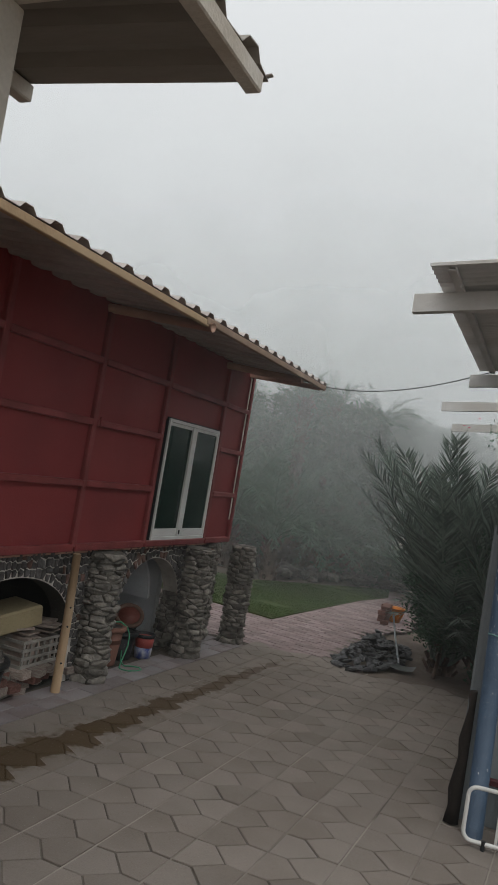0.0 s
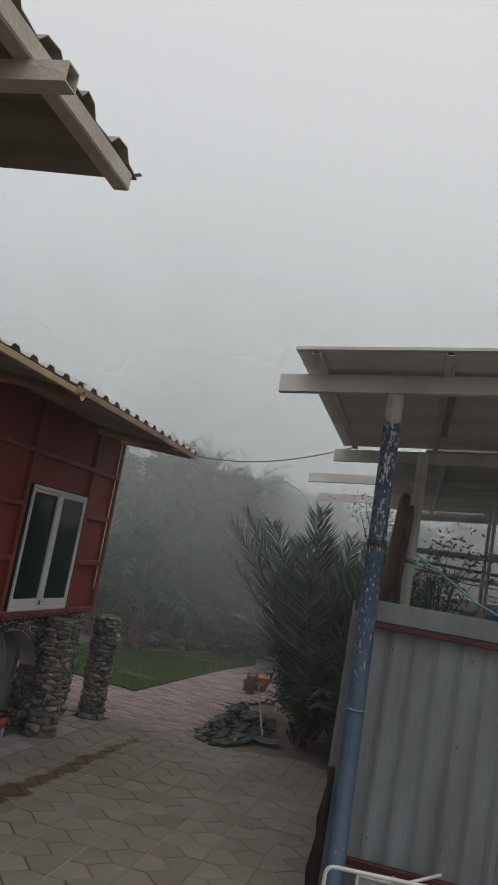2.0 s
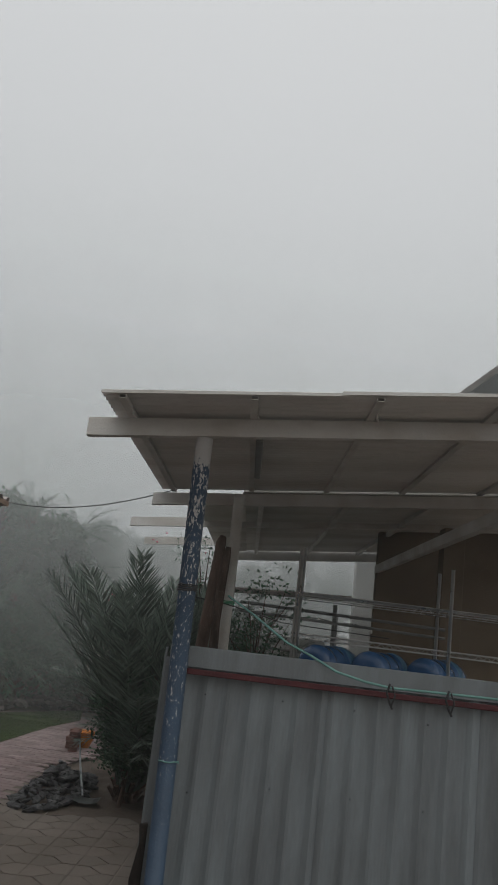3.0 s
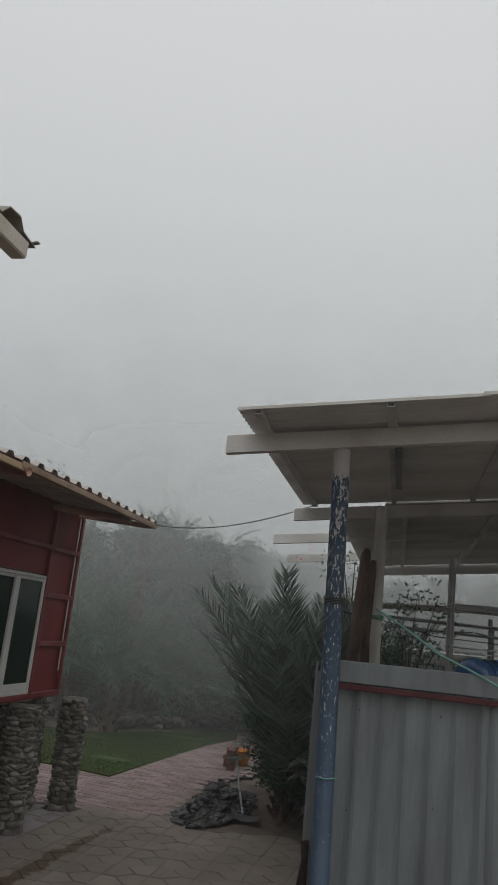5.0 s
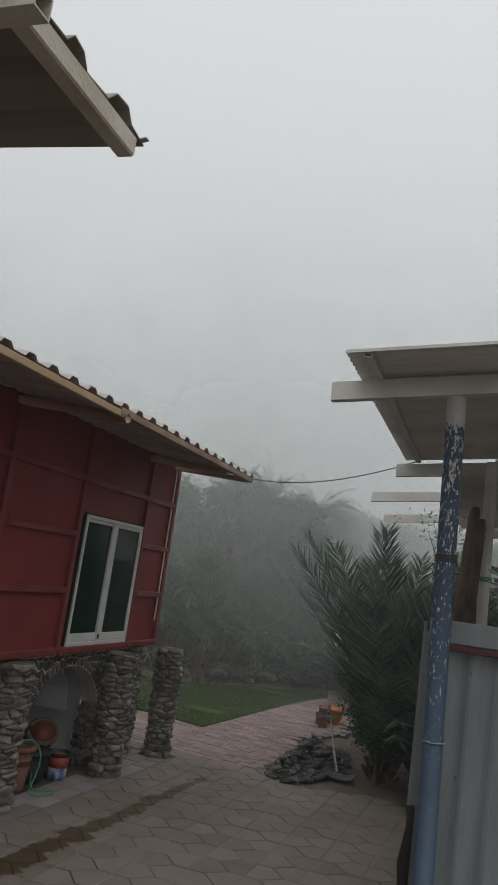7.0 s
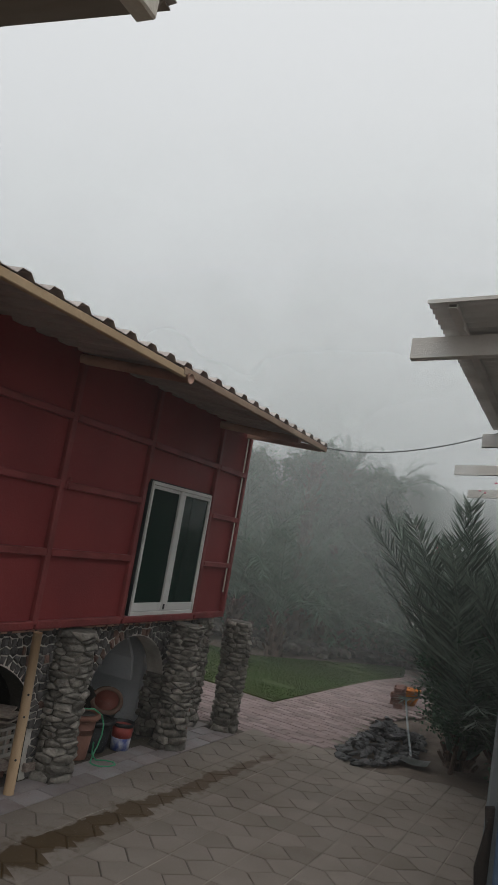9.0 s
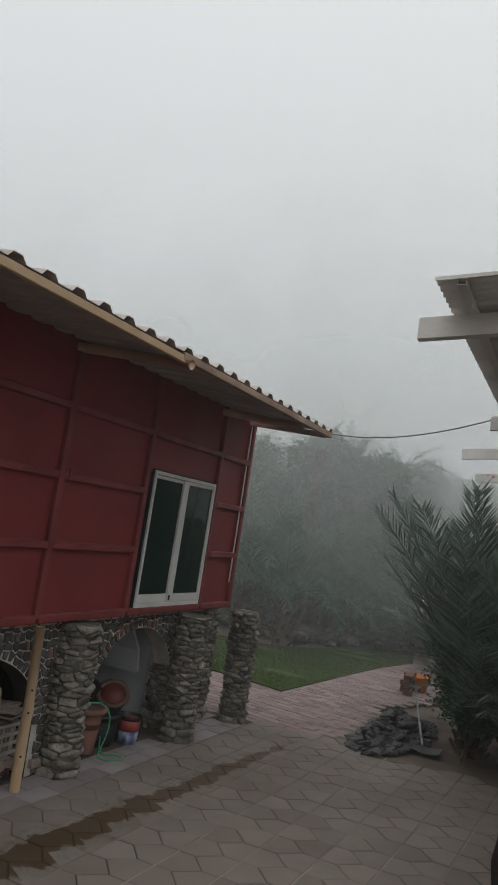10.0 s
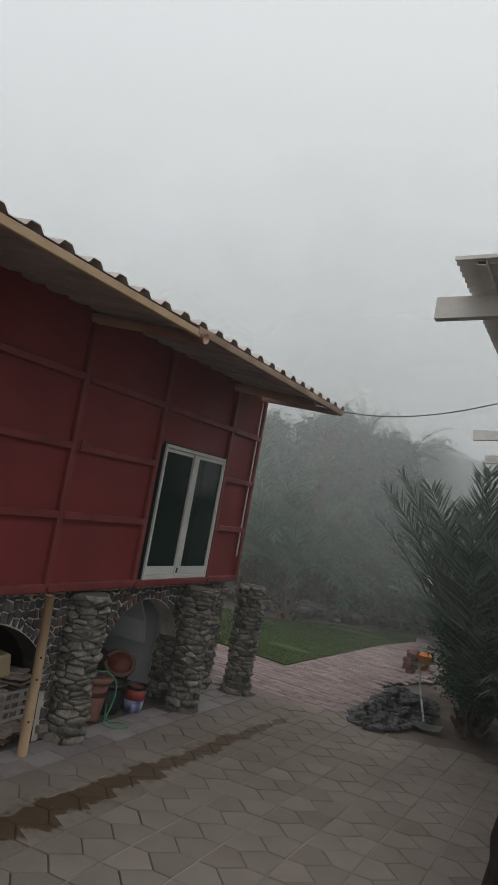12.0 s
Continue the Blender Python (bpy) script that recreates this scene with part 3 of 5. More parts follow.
hpart("fascia", bar((EX, Y_BACK - 0.35, EZ - 0.046), (EX, 4.55, EZ - 0.046), 0.035, 0.042), M_FASCIA, "pale yellowish wooden eave board")
hpart("fascia", bar((EX + 0.006, 4.50, EZ - 0.031), (EX + 0.012, 7.22, EZ - 0.028), 0.035, 0.044), M_FASCIA_DARK, "weathered brown wooden eave board")
for y in (-1.6, 0.5, 2.55, 4.62, 6.72):
    tip = 0.040 if 4 < y < 5 else -0.03
    hpart("rafter", tube([(EX + tip, y - 0.06, EZ - 0.066 + (0 if tip > 0 else 0.02)), (EX - 0.4, y, EZ + SLOPE * 0.4 - 0.052), (WX - 0.2, y + 0.05, EZ + SLOPE * 0.98 - 0.042)], [0.03, 0.032, 0.034], 12), M_RAFTER, "round brown eave pole", smooth=True)
hpart("rafter", bar((EX - 0.02, 7.20, EZ - 0.03), (WX - 0.2, 7.38, EZ + SLOPE * 0.98 - 0.034), 0.04, 0.05), M_RAFTER)

# footing: mortar wall with two round arches, niches behind
FX = -2.93
ARCH = [(6.03, 0.55, 0.85, 0.40), (4.20, 0.69, 0.80, 0.36), (2.3, 0.72, 0.82, 0.34), (0.4, 0.72, 0.82, 0.34)]  # middle, half width, crown, springing


def arch_top(y):
    """Height of the opening at y, or 0 where the wall is solid."""
    for c, w, crown, spring in ARCH:
        if abs(y - c) < w:
            return spring + (crown - spring) * math.sqrt(max(0.0, 1 - ((y - c) / w) ** 2))
    return 0.0


ys = sorted({round(Y_BACK + 0.05 + i * (7.15 - Y_BACK - 0.05) / 220, 4) for i in range(221)} | {round(c + s * w, 4) for c, w, *_ in ARCH for s in (-1, 1)})
fb = bmesh.new()
rows = []
for y in ys:
    t = arch_top(y)
    rows.append([fb.verts.new((x, y, z)) for x, z in ((FX, t), (FX, Z0 - 0.04), (FX - 0.15, Z0 - 0.04), (FX - 0.15, t))])
for a, b in zip(rows, rows[1:]):
    for k in range(4):
        fb.faces.new((a[k], a[(k + 1) % 4], b[(k + 1) % 4], b[k]))
fb.faces.new(rows[0])
fb.faces.new(list(reversed(rows[-1])))
bmesh.ops.recalc_face_normals(fb, faces=fb.faces)
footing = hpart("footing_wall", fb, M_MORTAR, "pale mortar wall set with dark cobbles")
# arch undersides short of the plastered niche: shade painted over the mortar
footing.data.materials.append(M_NICHE_SHADE)
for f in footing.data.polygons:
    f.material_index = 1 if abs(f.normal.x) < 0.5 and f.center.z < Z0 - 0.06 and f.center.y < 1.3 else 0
hpart("niche_back", box((FX - 1.25, 5.3, 0), (FX - 1.15, 7.3, Z0 - 0.07)), M_PLASTER, "grey-white plastered niche wall")
hpart("niche_side", box((FX - 1.14, 6.75, 0), (FX - 0.30, 6.83, Z0 - 0.07)), M_PLASTER, "grey-white plastered niche wall")
# these niche walls carry the recess's shade in their dark colour
hpart("niche_back", box((FX - 1.25, Y_BACK + 0.1, 0), (FX - 1.15, 5.29, Z0 - 0.07)), M_NICHE_SHADE, "niche wall coloured dark for the shade under the house")
hpart("niche_side", box((FX - 1.14, 5.21, 0), (FX - 0.30, 5.29, Z0 - 0.07)), M_NICHE_SHADE)
ch = bmesh.new()
for k in range(8):
    a0, a1 = math.pi * k / 8, math.pi * (k + 1) / 8
    p = [(FX - d, 6.02 + 0.56 * math.cos(a), 0.38 + 0.50 * math.sin(a)) for a, d in ((a0, 0.3), (a1, 0.3), (a1, 1.1), (a0, 1.1))]
    q = [(x, y + (y - 6.02) * 0.05, z + 0.02) for x, y, z in p]
    v0, v1 = [ch.verts.new(c) for c in p], [ch.verts.new(c) for c in q]
    ch.faces.new(v0)
    ch.faces.new(list(reversed(v1)))
    for j in range(4):
        ch.faces.new((v0[j], v0[(j + 1) % 4], v1[(j + 1) % 4], v1[j]))
hpart("niche_vault", ch, M_PLASTER, "grey plastered vault")

# ---- near canopy: corner of a steel roof overhead ----
canopy = thing("canopy", "cream steel canopy with a weathered ribbed metal roof", "canopy", (-0.99, 1.29, 0))
CI = Matrix.Translation((0.99, -1.29, 0))


def cpart(name, bm, material, label=""):
    return part(name, moved(bm, CI), material, canopy, label)


CZ = 2.603   # middle of the rafters
for y in (1.29, -2.6):
    cpart("post", box((-1.03, y - 0.04, 0), (-0.95, y + 0.04, CZ - 0.063)), M_CREAM)
for y in (1.292, -0.6, -2.6):
    cpart("beam", hollow_bar((-3.6, y, CZ - 0.042), (-0.54, y, CZ - 0.042), 0.042, 0.04, 0.003), M_CREAM)
for x in (-0.634, -1.295, -2.0, -2.7):
    cpart("rafter", bar((x, 1.752, CZ + 0.003), (x, -3.0, CZ - 0.02), 0.042, 0.045), M_CREAM)
cb = corrugated(3.2, 5.0, 0.168, 0.026, 0.003, "trap")
for v in cb.verts:
    y = 1.80 - v.co.y
    edge_w = 0.006 * math.sin(y * 23.0) if v.co.x < 0.01 else 0.0
    skew = 0.065 * (0.093 - v.co.x) - 0.013
    v.co = Vector((-0.617 - v.co.x + edge_w, y + skew, CZ + 0.032 + v.co.z + 0.004 * (y - 1.8)))
bmesh.ops.recalc_face_normals(cb, faces=cb.faces)
cpart("roof_sheet", cb, M_CANOPY_SHEET, "weathered ribbed metal roof sheet")
cpart("bent_flap", box((-0.642, 1.767, CZ + 0.034), (-0.604, 1.788, CZ + 0.038), 0.001, Euler((0.25, -0.25, 0.1)).to_matrix()), M_SHEET)

# ---- open shed with a sloping steel roof ----
shed = thing("shed", "open-sided shed with off-white steel beams and a sheet metal roof", "shed", (0.0, 4.55, 0))
SI = Matrix.Translation((0, -4.55, 0))
SS = 0.105


def sz(x, base=2.77):
    return base + SS * (x + 0.755)


def spart(name, bm, material, label="", smooth=False):
    return part(name, moved(bm, SI), material, shed, label, smooth)


def channel(a, b, w, h, t=0.008):
    """A steel channel: a web with two flanges, open towards the back."""
    bm = bmesh.new()
    q = h / 2
    prof = ((0, -q), (w, -q), (w, -q + t), (t, -q + t), (t, q - t), (w, q - t), (w, q), (0, q))
    ends = [[bm.verts.new(Vector(p) + Vector((0, y, z))) for y, z in prof] for p in (a, b)]
    for k in range(8):
        bm.faces.new((ends[0][k], ends[0][(k + 1) % 8], ends[1][(k + 1) % 8], ends[1][k]))
    bm.faces.new(ends[0])
    bm.faces.new(list(reversed(ends[1])))
    bmesh.ops.recalc_face_normals(bm, faces=bm.faces)
    return bm


BEAMS = [(4.49, -0.755, 2.77, 0.105), (6.93, -0.67, 2.752, 0.105), (8.86, -1.16, 2.745, 0.10), (11.75, -1.40, 2.80, 0.11), (12.42, 0.02, 2.785, 0.24)]
for y, x0, z0, h in BEAMS:
    spart("beam", channel((x0, y, z0 + h / 2), (4.2, y, z0 + h / 2 + SS * (4.2 - x0)), 0.06, h), M_WHITE_STEEL)
for x in (-0.50, 0.20, 0.87, 1.55, 2.25, 2.95):
    spart("purlin", hollow_bar((x, 4.09, sz(x) + 0.117), (x, 7.05, sz(x) + 0.117), 0.042, 0.023), M_WHITE_STEEL)
    spart("bracket", tube([(x + 0.026, 4.46, sz(x) + 0.10), (x + 0.034, 4.40, sz(x) + 0.085), (x + 0.02, 4.34, sz(x) + 0.09), (x + 0.024, 4.32, sz(x) + 0.125)], 0.006, 6), M_WHITE_STEEL)
sr = corrugated(4.6, 2.97, 0.076, 0.026, 0.003, "wave")
for v in sr.verts:
    x, y = -0.61 + v.co.x, 4.08 + v.co.y
    v.co = Vector((x, y, sz(x) + 0.126 + v.co.z))
bmesh.ops.recalc_face_normals(sr, faces=sr.faces)
spart("roof_sheet", sr, M_SHED_SHEET, "off-white corrugated roof sheet, stained underneath", True)
spart("edge_flashing", bar((-0.61, 4.072, sz(-0.61) + 0.135), (0.70, 4.072, sz(0.70) + 0.135), 0.012, 0.018, 0.001), M_WHITE_STEEL)
spart("edge_flashing", bar((0.66, 4.064, sz(0.66) + 0.141), (3.9, 4.064, sz(3.9) + 0.141), 0.012, 0.02, 0.001), M_WHITE_STEEL)
for xa, ln, ya in ((-0.32, 0.47, 7.25), (0.125, 4.7, 6.96)):
    sr = corrugated(ln, 12.4 - ya, 0.076, 0.018, 0.003, "wave")
    for v in sr.verts:
        x, y = xa + v.co.x, ya + v.co.y
        v.co = Vector((x, y, sz(x, 2.71) + (0.135 if xa < 0 else 0.14) + v.co.z))
    bmesh.ops.recalc_face_normals(sr, faces=sr.faces)
    spart("roof_sheet", sr, M_SHED_SHEET, "off-white corrugated roof sheet, stained underneath", True)
spart("end_board", bar((0.13, 7.075, sz(0.13) + 0.106), (3.9, 7.075, sz(3.9) + 0.106), 0.02, 0.075), M_SHED_SHEET, "stained closing board above the beam")
for x in (0.3, 1.1, 1.9, 2.7):
    spart("purlin", bar((x, 7.3, sz(x, 2.71) + 0.11), (x, 12.4, sz(x, 2.71) + 0.11), 0.05, 0.05), M_WHITE_STEEL)
spart("post", tube([(-0.01, 4.55, 0), (-0.045, 4.55, 1.5), (-0.075, 4.55, 2.84)], 0.05, 18), M_BLUE_POST, "steel pipe post with flaking blue paint over white", True)
spart("post", tube([(0.14, 6.46, 0), (0.115, 6.46, 2.85)], 0.045, 16), M_WHITE_STEEL, "white pipe post", True)
spart("back_post", tube([(-0.02, 9.6, 0), (-0.02, 9.6, 2.75)], 0.05, 12), M_WHITE_STEEL, "", True)
spart("tube_lamp", bar((0.245, 4.75, sz(0.245) + 0.06), (0.245, 5.95, sz(0.245) + 0.06), 0.045, 0.06), M_STEEL, "dark hanging tube lamp batten")
spart("side_wall", box((1.80, 9.65, 0), (6.0, 9.77, 3.3)), M_TAN, "dull tan inner wall")
spart("corner_pillar", box((2.25, 8.2, 0), (2.47, 8.42, 3.05)), M_TAN)
spart("tie_beam", bar((1.80, 9.64, 2.66), (1.80, 4.6, 2.66), 0.06, 0.09), M_WHITE_STEEL)

# ---- fog banks that drift between the yard and the trees ----
for m, y in zip(M_MISTS, (3.1, 6.3, 9.9, 11.2, 12.9, 15.9, 19.6)):
    fog_bm = bmesh.new()
    vs = [fog_bm.verts.new((x, y + 0.05 * x, z)) for x, z in ((-40, -0.04), (40, -0.04), (40, 10), (-40, 10))]
    fog_bm.faces.new(vs)
    tagged(part("fog_bank", fog_bm, m), "thin grey morning fog drifting before the trees", "fog", kind="stuff")

# ---- things by the house ----
rng = random.Random(7)
ROCKS = []
for i in range(6):
    ROCKS.append(mesh_of(cobble_bm(random.Random(20 + i)), "stone", M_STONE))


def stacked_pillar(x, y, r, h, seed, label):
    """A round pillar of rough field stones in wavering courses, bedded in grey mortar."""
    rr = random.Random(seed)
    p = thing("stone_pillar", label, "pillar", (x, y, 0), group="stone pillars under the house")
    core = lathe([(r * 1.02, 0.0), (r * 0.97, 0.06), (r * 0.95, h * 0.3), (r * 0.94, h * 0.7), (r * 0.97, h), (0.01, h + 0.002)], 18)
    part("core", core, M_PILLAR_CORE, p, "", True)
    round_ = 2 * math.pi * r
    seeds, z = [], 0.0
    flat = 2.5
    while z < h - 0.012:
        step = rr.choice((0.028, 0.034, 0.040, 0.052)) * (1.6 if z < 0.13 else 1.0)
        n = rr.choice((5, 6, 7)) if z > 0.13 else 5
        s0 = rr.uniform(0, round_)
        for k in range(n):
            seeds.append(((s0 + round_ * (k + rr.uniform(-0.22, 0.22)) / n) % round_, flat * (z + step / 2 + rr.uniform(-0.008, 0.008))))
        z += step
    wrapped = seeds + [(a + round_, b) for a, b in seeds] + [(a - round_, b) for a, b in seeds]

    def place(a, b, o):
        q, b = a / r, b / flat
        d = r * (0.955 + 0.03 * math.sin(2 * q + 7 * b + seed) + (0.06 if b < 0.1 else 0)) + o
        return (d * math.cos(q), d * math.sin(q), min(max(b, 0.0), h))

    for sd in seeds:
        outline = cell(sd, wrapped, 0.12, 0.0050)
        if outline:
            ob = new("stone", face_stone("stone", outline, place, rr, rr.uniform(0.012, 0.030), M_STONE, True))
            ob.parent = p
    return p


stacked_pillar(-2.86, 5.13, 0.128, 0.95, 1, "rough grey field-stone pillar beside the wooden prop")
stacked_pillar(-2.70, 6.44, 0.118, 0.965, 2, "rough grey field-stone pillar beside the arched niche")
stacked_pillar(-2.645, 7.36, 0.113, 0.97, 3, "rough grey field-stone pillar under the house corner")
stacked_pillar(-2.97, 7.17, 0.118, 0.96, 4, "rough grey field-stone pillar set back under the house")
stacked_pillar(-3.0, 6.60, 0.085, 0.50, 5, "short stack of grey stones carrying the niche arch")

# cobbles set in the footing wall, with pale joints between them
seeds = []
for c, w, crown, spring in ARCH[:2]:
    n = int(math.pi * w / 0.058)
    for k in range(n + 1):
        a = math.pi * k / n
        yy, zz = c + (w + 0.036) * math.cos(a), spring + (crown - spring + 0.036) * math.sin(a)
        if zz < 0.955 and yy < 7.12:
            seeds.append((yy, zz))
z, row = 0.04, 0
while z < 0.975:
    y = 3.05 + (0.024 if row % 2 else 0)
    while y < 7.13:
        yy, zz = y + rng.uniform(-0.017, 0.017), z + rng.uniform(-0.016, 0.016)
        near = min(math.hypot((yy - c) / (w + e), max(0, zz - s) / (k - s + e)) for (c, w, k, s), e in zip(ARCH[:2], (0.070, 0.070)))
        side = any(abs(yy - c) < w + 0.03 and zz <= s for c, w, k, s in ARCH[:3])
        if near > 1.0 and not side and abs(yy - 2.3) > 0.8:
            seeds.append((yy, zz))
        y += rng.uniform(0.040, 0.056)
    z += 0.060
    row += 1


def on_footing(a, b, o):
    return (FX + o - WX, a - 4.0, min(max(b, 0.0), Z0 - 0.042))


cob = []
for sd in seeds:
    close = [q for q in seeds if abs(q[0] - sd[0]) < 0.13 and abs(q[1] - sd[1]) < 0.13]
    outline = [q for q in cell(sd, close, 0.042, 0.0046)]
    mid = Vector(sd)
    for k, q in enumerate(outline):
        while arch_top(q.x) > q.y - 0.005 and (q - mid).length > 0.004:
            q = q.lerp(mid, 0.2)
        outline[k] = q
    if outline and arch_top(sd[0]) < sd[1]:
        cob.append((abs(sd[0] - 5.1), face_stone("cobble", outline, on_footing, rng, rng.uniform(0.010, 0.018), M_STONE_RED if rng.random() < (0.35 if 5.6 < sd[0] < 6.5 else 0.08) else M_STONE_DARK)))
cob.sort(key=lambda q: q[0])
cv, cf = [], []
for k, (_, me) in enumerate(cob):
    if k < 290:
        ob = new("cobble", me)
        ob.parent = footing
        continue
    o = len(cv)
    cv += [tuple(v.co) for v in me.vertices]
    cf += [tuple(i + o for i in q.vertices) for q in me.polygons]
me = bpy.data.meshes.new("far_cobbles")
me.from_pydata(cv, [], cf)
me.materials.append(M_STONE_DARK)
ob = new("far_cobbles", me)
ob.parent = footing
tagged(ob, kind="stuff")

# wooden prop and thin pipe
prop = thing("timber_prop", "pale round timber prop standing under the red sill beam", "post", (-2.80, 4.66, 0))
pb = tube([(-0.02, 0.03, 0), (0.0, 0.0, 0.5), (0.005, -0.025, 0.968)], [0.032, 0.030, 0.028], 14)
part("pole", pb, M_WOOD, prop, "", True)
for z in (0.22, 0.47, 0.60):
    part("nail_hole", moved(lathe([(0.007, 0), (0.007, 0.004)], 8), pose(0.024, -0.023, z, 0, 90, -40)), M_BLACK, prop)
drain = thing("drain_pipe", "thin pinkish pipe running down beside a stone pillar", "pipe", (-2.655, 6.59, 0))
part("pipe", tube([(0.02, -0.01, 0.0), (0.03, -0.085, 0.97)], 0.013, 10), M_TERRA, drain, "", True)

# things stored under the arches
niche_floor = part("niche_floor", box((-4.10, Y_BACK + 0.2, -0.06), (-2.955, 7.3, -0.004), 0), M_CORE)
tagged(niche_floor, "dark floor beneath the house", "floor", kind="structure")


def pot(name, label, cat, at, r0, r1, h, material, rim=None, inside=None, tilt=(0, 0, 0), fill=0.5):
    t = thing(name, label, cat, at)
    t.rotation_euler = tilt
    rw = max(0.012, r1 * 0.09)
    part("body", lathe([(r0, 0.0), (r0 * 1.02, 0.01), (r1, h), (r1 - rw * 0.7, h), (r1 - rw, h * fill + 0.02), (0.01, h * fill)], 24), material, t, "", True)
    if rim:
        rb_ = lathe([(r1 + 0.012, h - 0.035), (r1 + 0.022, h - 0.02), (r1 + 0.02, h), (r1 - rw, h + 0.004), (r1 - rw, h - 0.03)], 24)
        part("rim", rb_, rim, t, "", True)
    if inside:
        part("lining", lathe([(r1 - rw * 1.2, h - 0.006), (r1 - rw * 1.3, h * fill + 0.04), (0.012, h * fill + 0.012)], 24), inside, t, "", True)
    return t


pot("terracotta_pot", "large terracotta flower pot with a thick rim", "pot", (-3.0, 5.585, 0), 0.085, 0.12, 0.31, M_TERRA, M_TERRA, M_CORE)
pot("plastic_tub", "black plastic tub standing under the arch", "tub", (-3.03, 5.84, 0), 0.10, 0.13, 0.23, M_BLACK, M_BLACK, M_BLACK)
b = pot("rubber_basin", "dark basin with a red-brown inside, tipped on its side", "basin", (-3.15, 6.14, 0.205), 0.085, 0.108, 0.15, M_BLACK, M_RIM, M_REDIN, (radians(42), 0, radians(30)), 0.35)
paint = thing("paint_bucket", "printed paint bucket, blue below and red above, with a dark rim", "bucket", (-2.90, 6.03, 0))
paint.scale = (0.8, 0.8, 0.95)
part("body", lathe([(0.085, 0), (0.095, 0.10), (0.094, 0.10)], 24), M_BLUEPAINT, paint, "", True)
part("band", lathe([(0.0955, 0.10), (0.102, 0.19), (0.10, 0.19)], 24), M_REDPRINT, paint, "", True)
part("rim", lathe([(0.106, 0.185), (0.108, 0.215), (0.098, 0.215), (0.095, 0.14)], 24), M_BLACK, paint, "", True)
part("handle", tube([(0.105 * math.cos(a), 0.105 * math.sin(a), 0.20 - 0.09 * math.sin(a)) for a in (math.pi * k / 10 for k in range(11))], 0.003, 6), M_STEEL, paint)
cloth_pile = thing("dark_sack", "crumpled dark sack standing against the plastered wall", "sack", (-3.34, 6.02, 0.235))
sb = stone_bm(random.Random(5), 0.5, 0.2)
part("sack", moved(sb, Matrix.Diagonal((0.34, 0.44, 0.95, 1))), M_CLOTH, cloth_pile, "", True)
hose = thing("garden_hose", "loose green hose hanging from the pot to the paving", "hose", (-2.90, 5.58, 0))
part("hose", tube([(-0.10, 0.02, 0.335), (-0.04, 0.07, 0.34), (0.0, 0.115, 0.30), (0.025, 0.125, 0.24), (0.035, 0.11, 0.17), (0.04, 0.07, 0.10), (0.045, 0.02, 0.04), (0.06, -0.02, 0.008), (0.10, -0.04, 0.008),
                   (0.15, -0.03, 0.008), (0.19, 0.02, 0.008), (0.20, 0.09, 0.008), (0.16, 0.13, 0.008), (0.10, 0.11, 0.008), (0.06, 0.05, 0.012), (0.05, 0.0, 0.06), (0.04, 0.01, 0.14)], 0.0055, 8), M_HOSE, hose, "", True)

block = thing("foam_block", "pale yellow slab lying across stacked tiles", "block", (-3.22, 4.34, 0.37))
part("slab", box((-0.15, -0.40, 0), (0.15, 0.36, 0.14), 0.012, Euler((radians(9), 0, radians(-12))).to_matrix()), M_FOAM, block)
crate = thing("tile_crate", "white plastic crate packed with old tiles", "crate", (-3.12, 4.66, 0.155))
cr = bmesh.new()
for zz in (0.0, 0.055, 0.11, 0.165):
    for lo, hi in (((-0.15, -0.2, zz), (0.15, -0.188, zz + 0.022)), ((-0.15, 0.188, zz), (0.15, 0.2, zz + 0.022)), ((0.138, -0.187, zz), (0.15, 0.187, zz + 0.022)), ((-0.15, -0.187, zz), (-0.138, 0.187, zz + 0.022))):
        add_box(cr, lo, hi, 0.002)
for k in range(6):
    yy = -0.19 + k * 0.072
    add_box(cr, (0.1385, yy, 0.0), (0.1495, yy + 0.014, 0.187), 0.001)
tagged(part("crate", cr, M_CRATE, crate), kind="stuff")
for k in range(7):
    part("tile", box((-0.13, -0.185 + k * 0.052, 0.01), (0.13, -0.145 + k * 0.052, 0.17 + 0.03 * rng.random()), 0.003), M_TILE, crate)
stack = thing("brick_stack", "untidy low stack of bricks and broken tiles", "bricks", (-3.08, 4.62, 0))
TILE_ME = mesh_of(box((-0.5, -0.5, -0.5), (0.5, 0.5, 0.5), 0.04), "brick", M_TILE)
BRK_ME = mesh_of(box((-0.5, -0.5, -0.5), (0.5, 0.5, 0.5), 0.04), "brick", M_BRICK)
for i, zl in enumerate((0.0, 0.052, 0.104)):
    for k in range(7):
        ob = new("brick", TILE_ME if rng.random() < 0.55 else BRK_ME)
        ob.parent = stack
        ob.matrix_basis = Matrix.LocRotScale((rng.uniform(-0.10, 0.12), -0.42 + k * 0.13, zl + 0.026), Euler((0, 0, rng.uniform(-0.35, 0.35))), (0.21, 0.105, 0.05))
for k in range(6):
    ob = new("tile", TILE_ME)
    ob.parent = stack
    ob.matrix_basis = Matrix.LocRotScale((rng.uniform(-0.06, 0.08), rng.uniform(-0.1, 0.16), 0.372 + 0.014 * k), Euler((0, rng.uniform(-0.04, 0.04), rng.uniform(-0.6, 0.6))), (0.2, 0.15, 0.013))
pot("rubble_bucket", "black bucket heaped with rubble beside the bricks", "bucket", (-3.02, 4.10, 0), 0.13, 0.17, 0.28, M_BLACK, M_BLACK, M_RUBBLE, (0, 0, 0), 0.9)
rub = thing("rubble_heap", "small heap of grey rubble in the black bucket", "rubble", (-3.02, 4.10, 0.26))
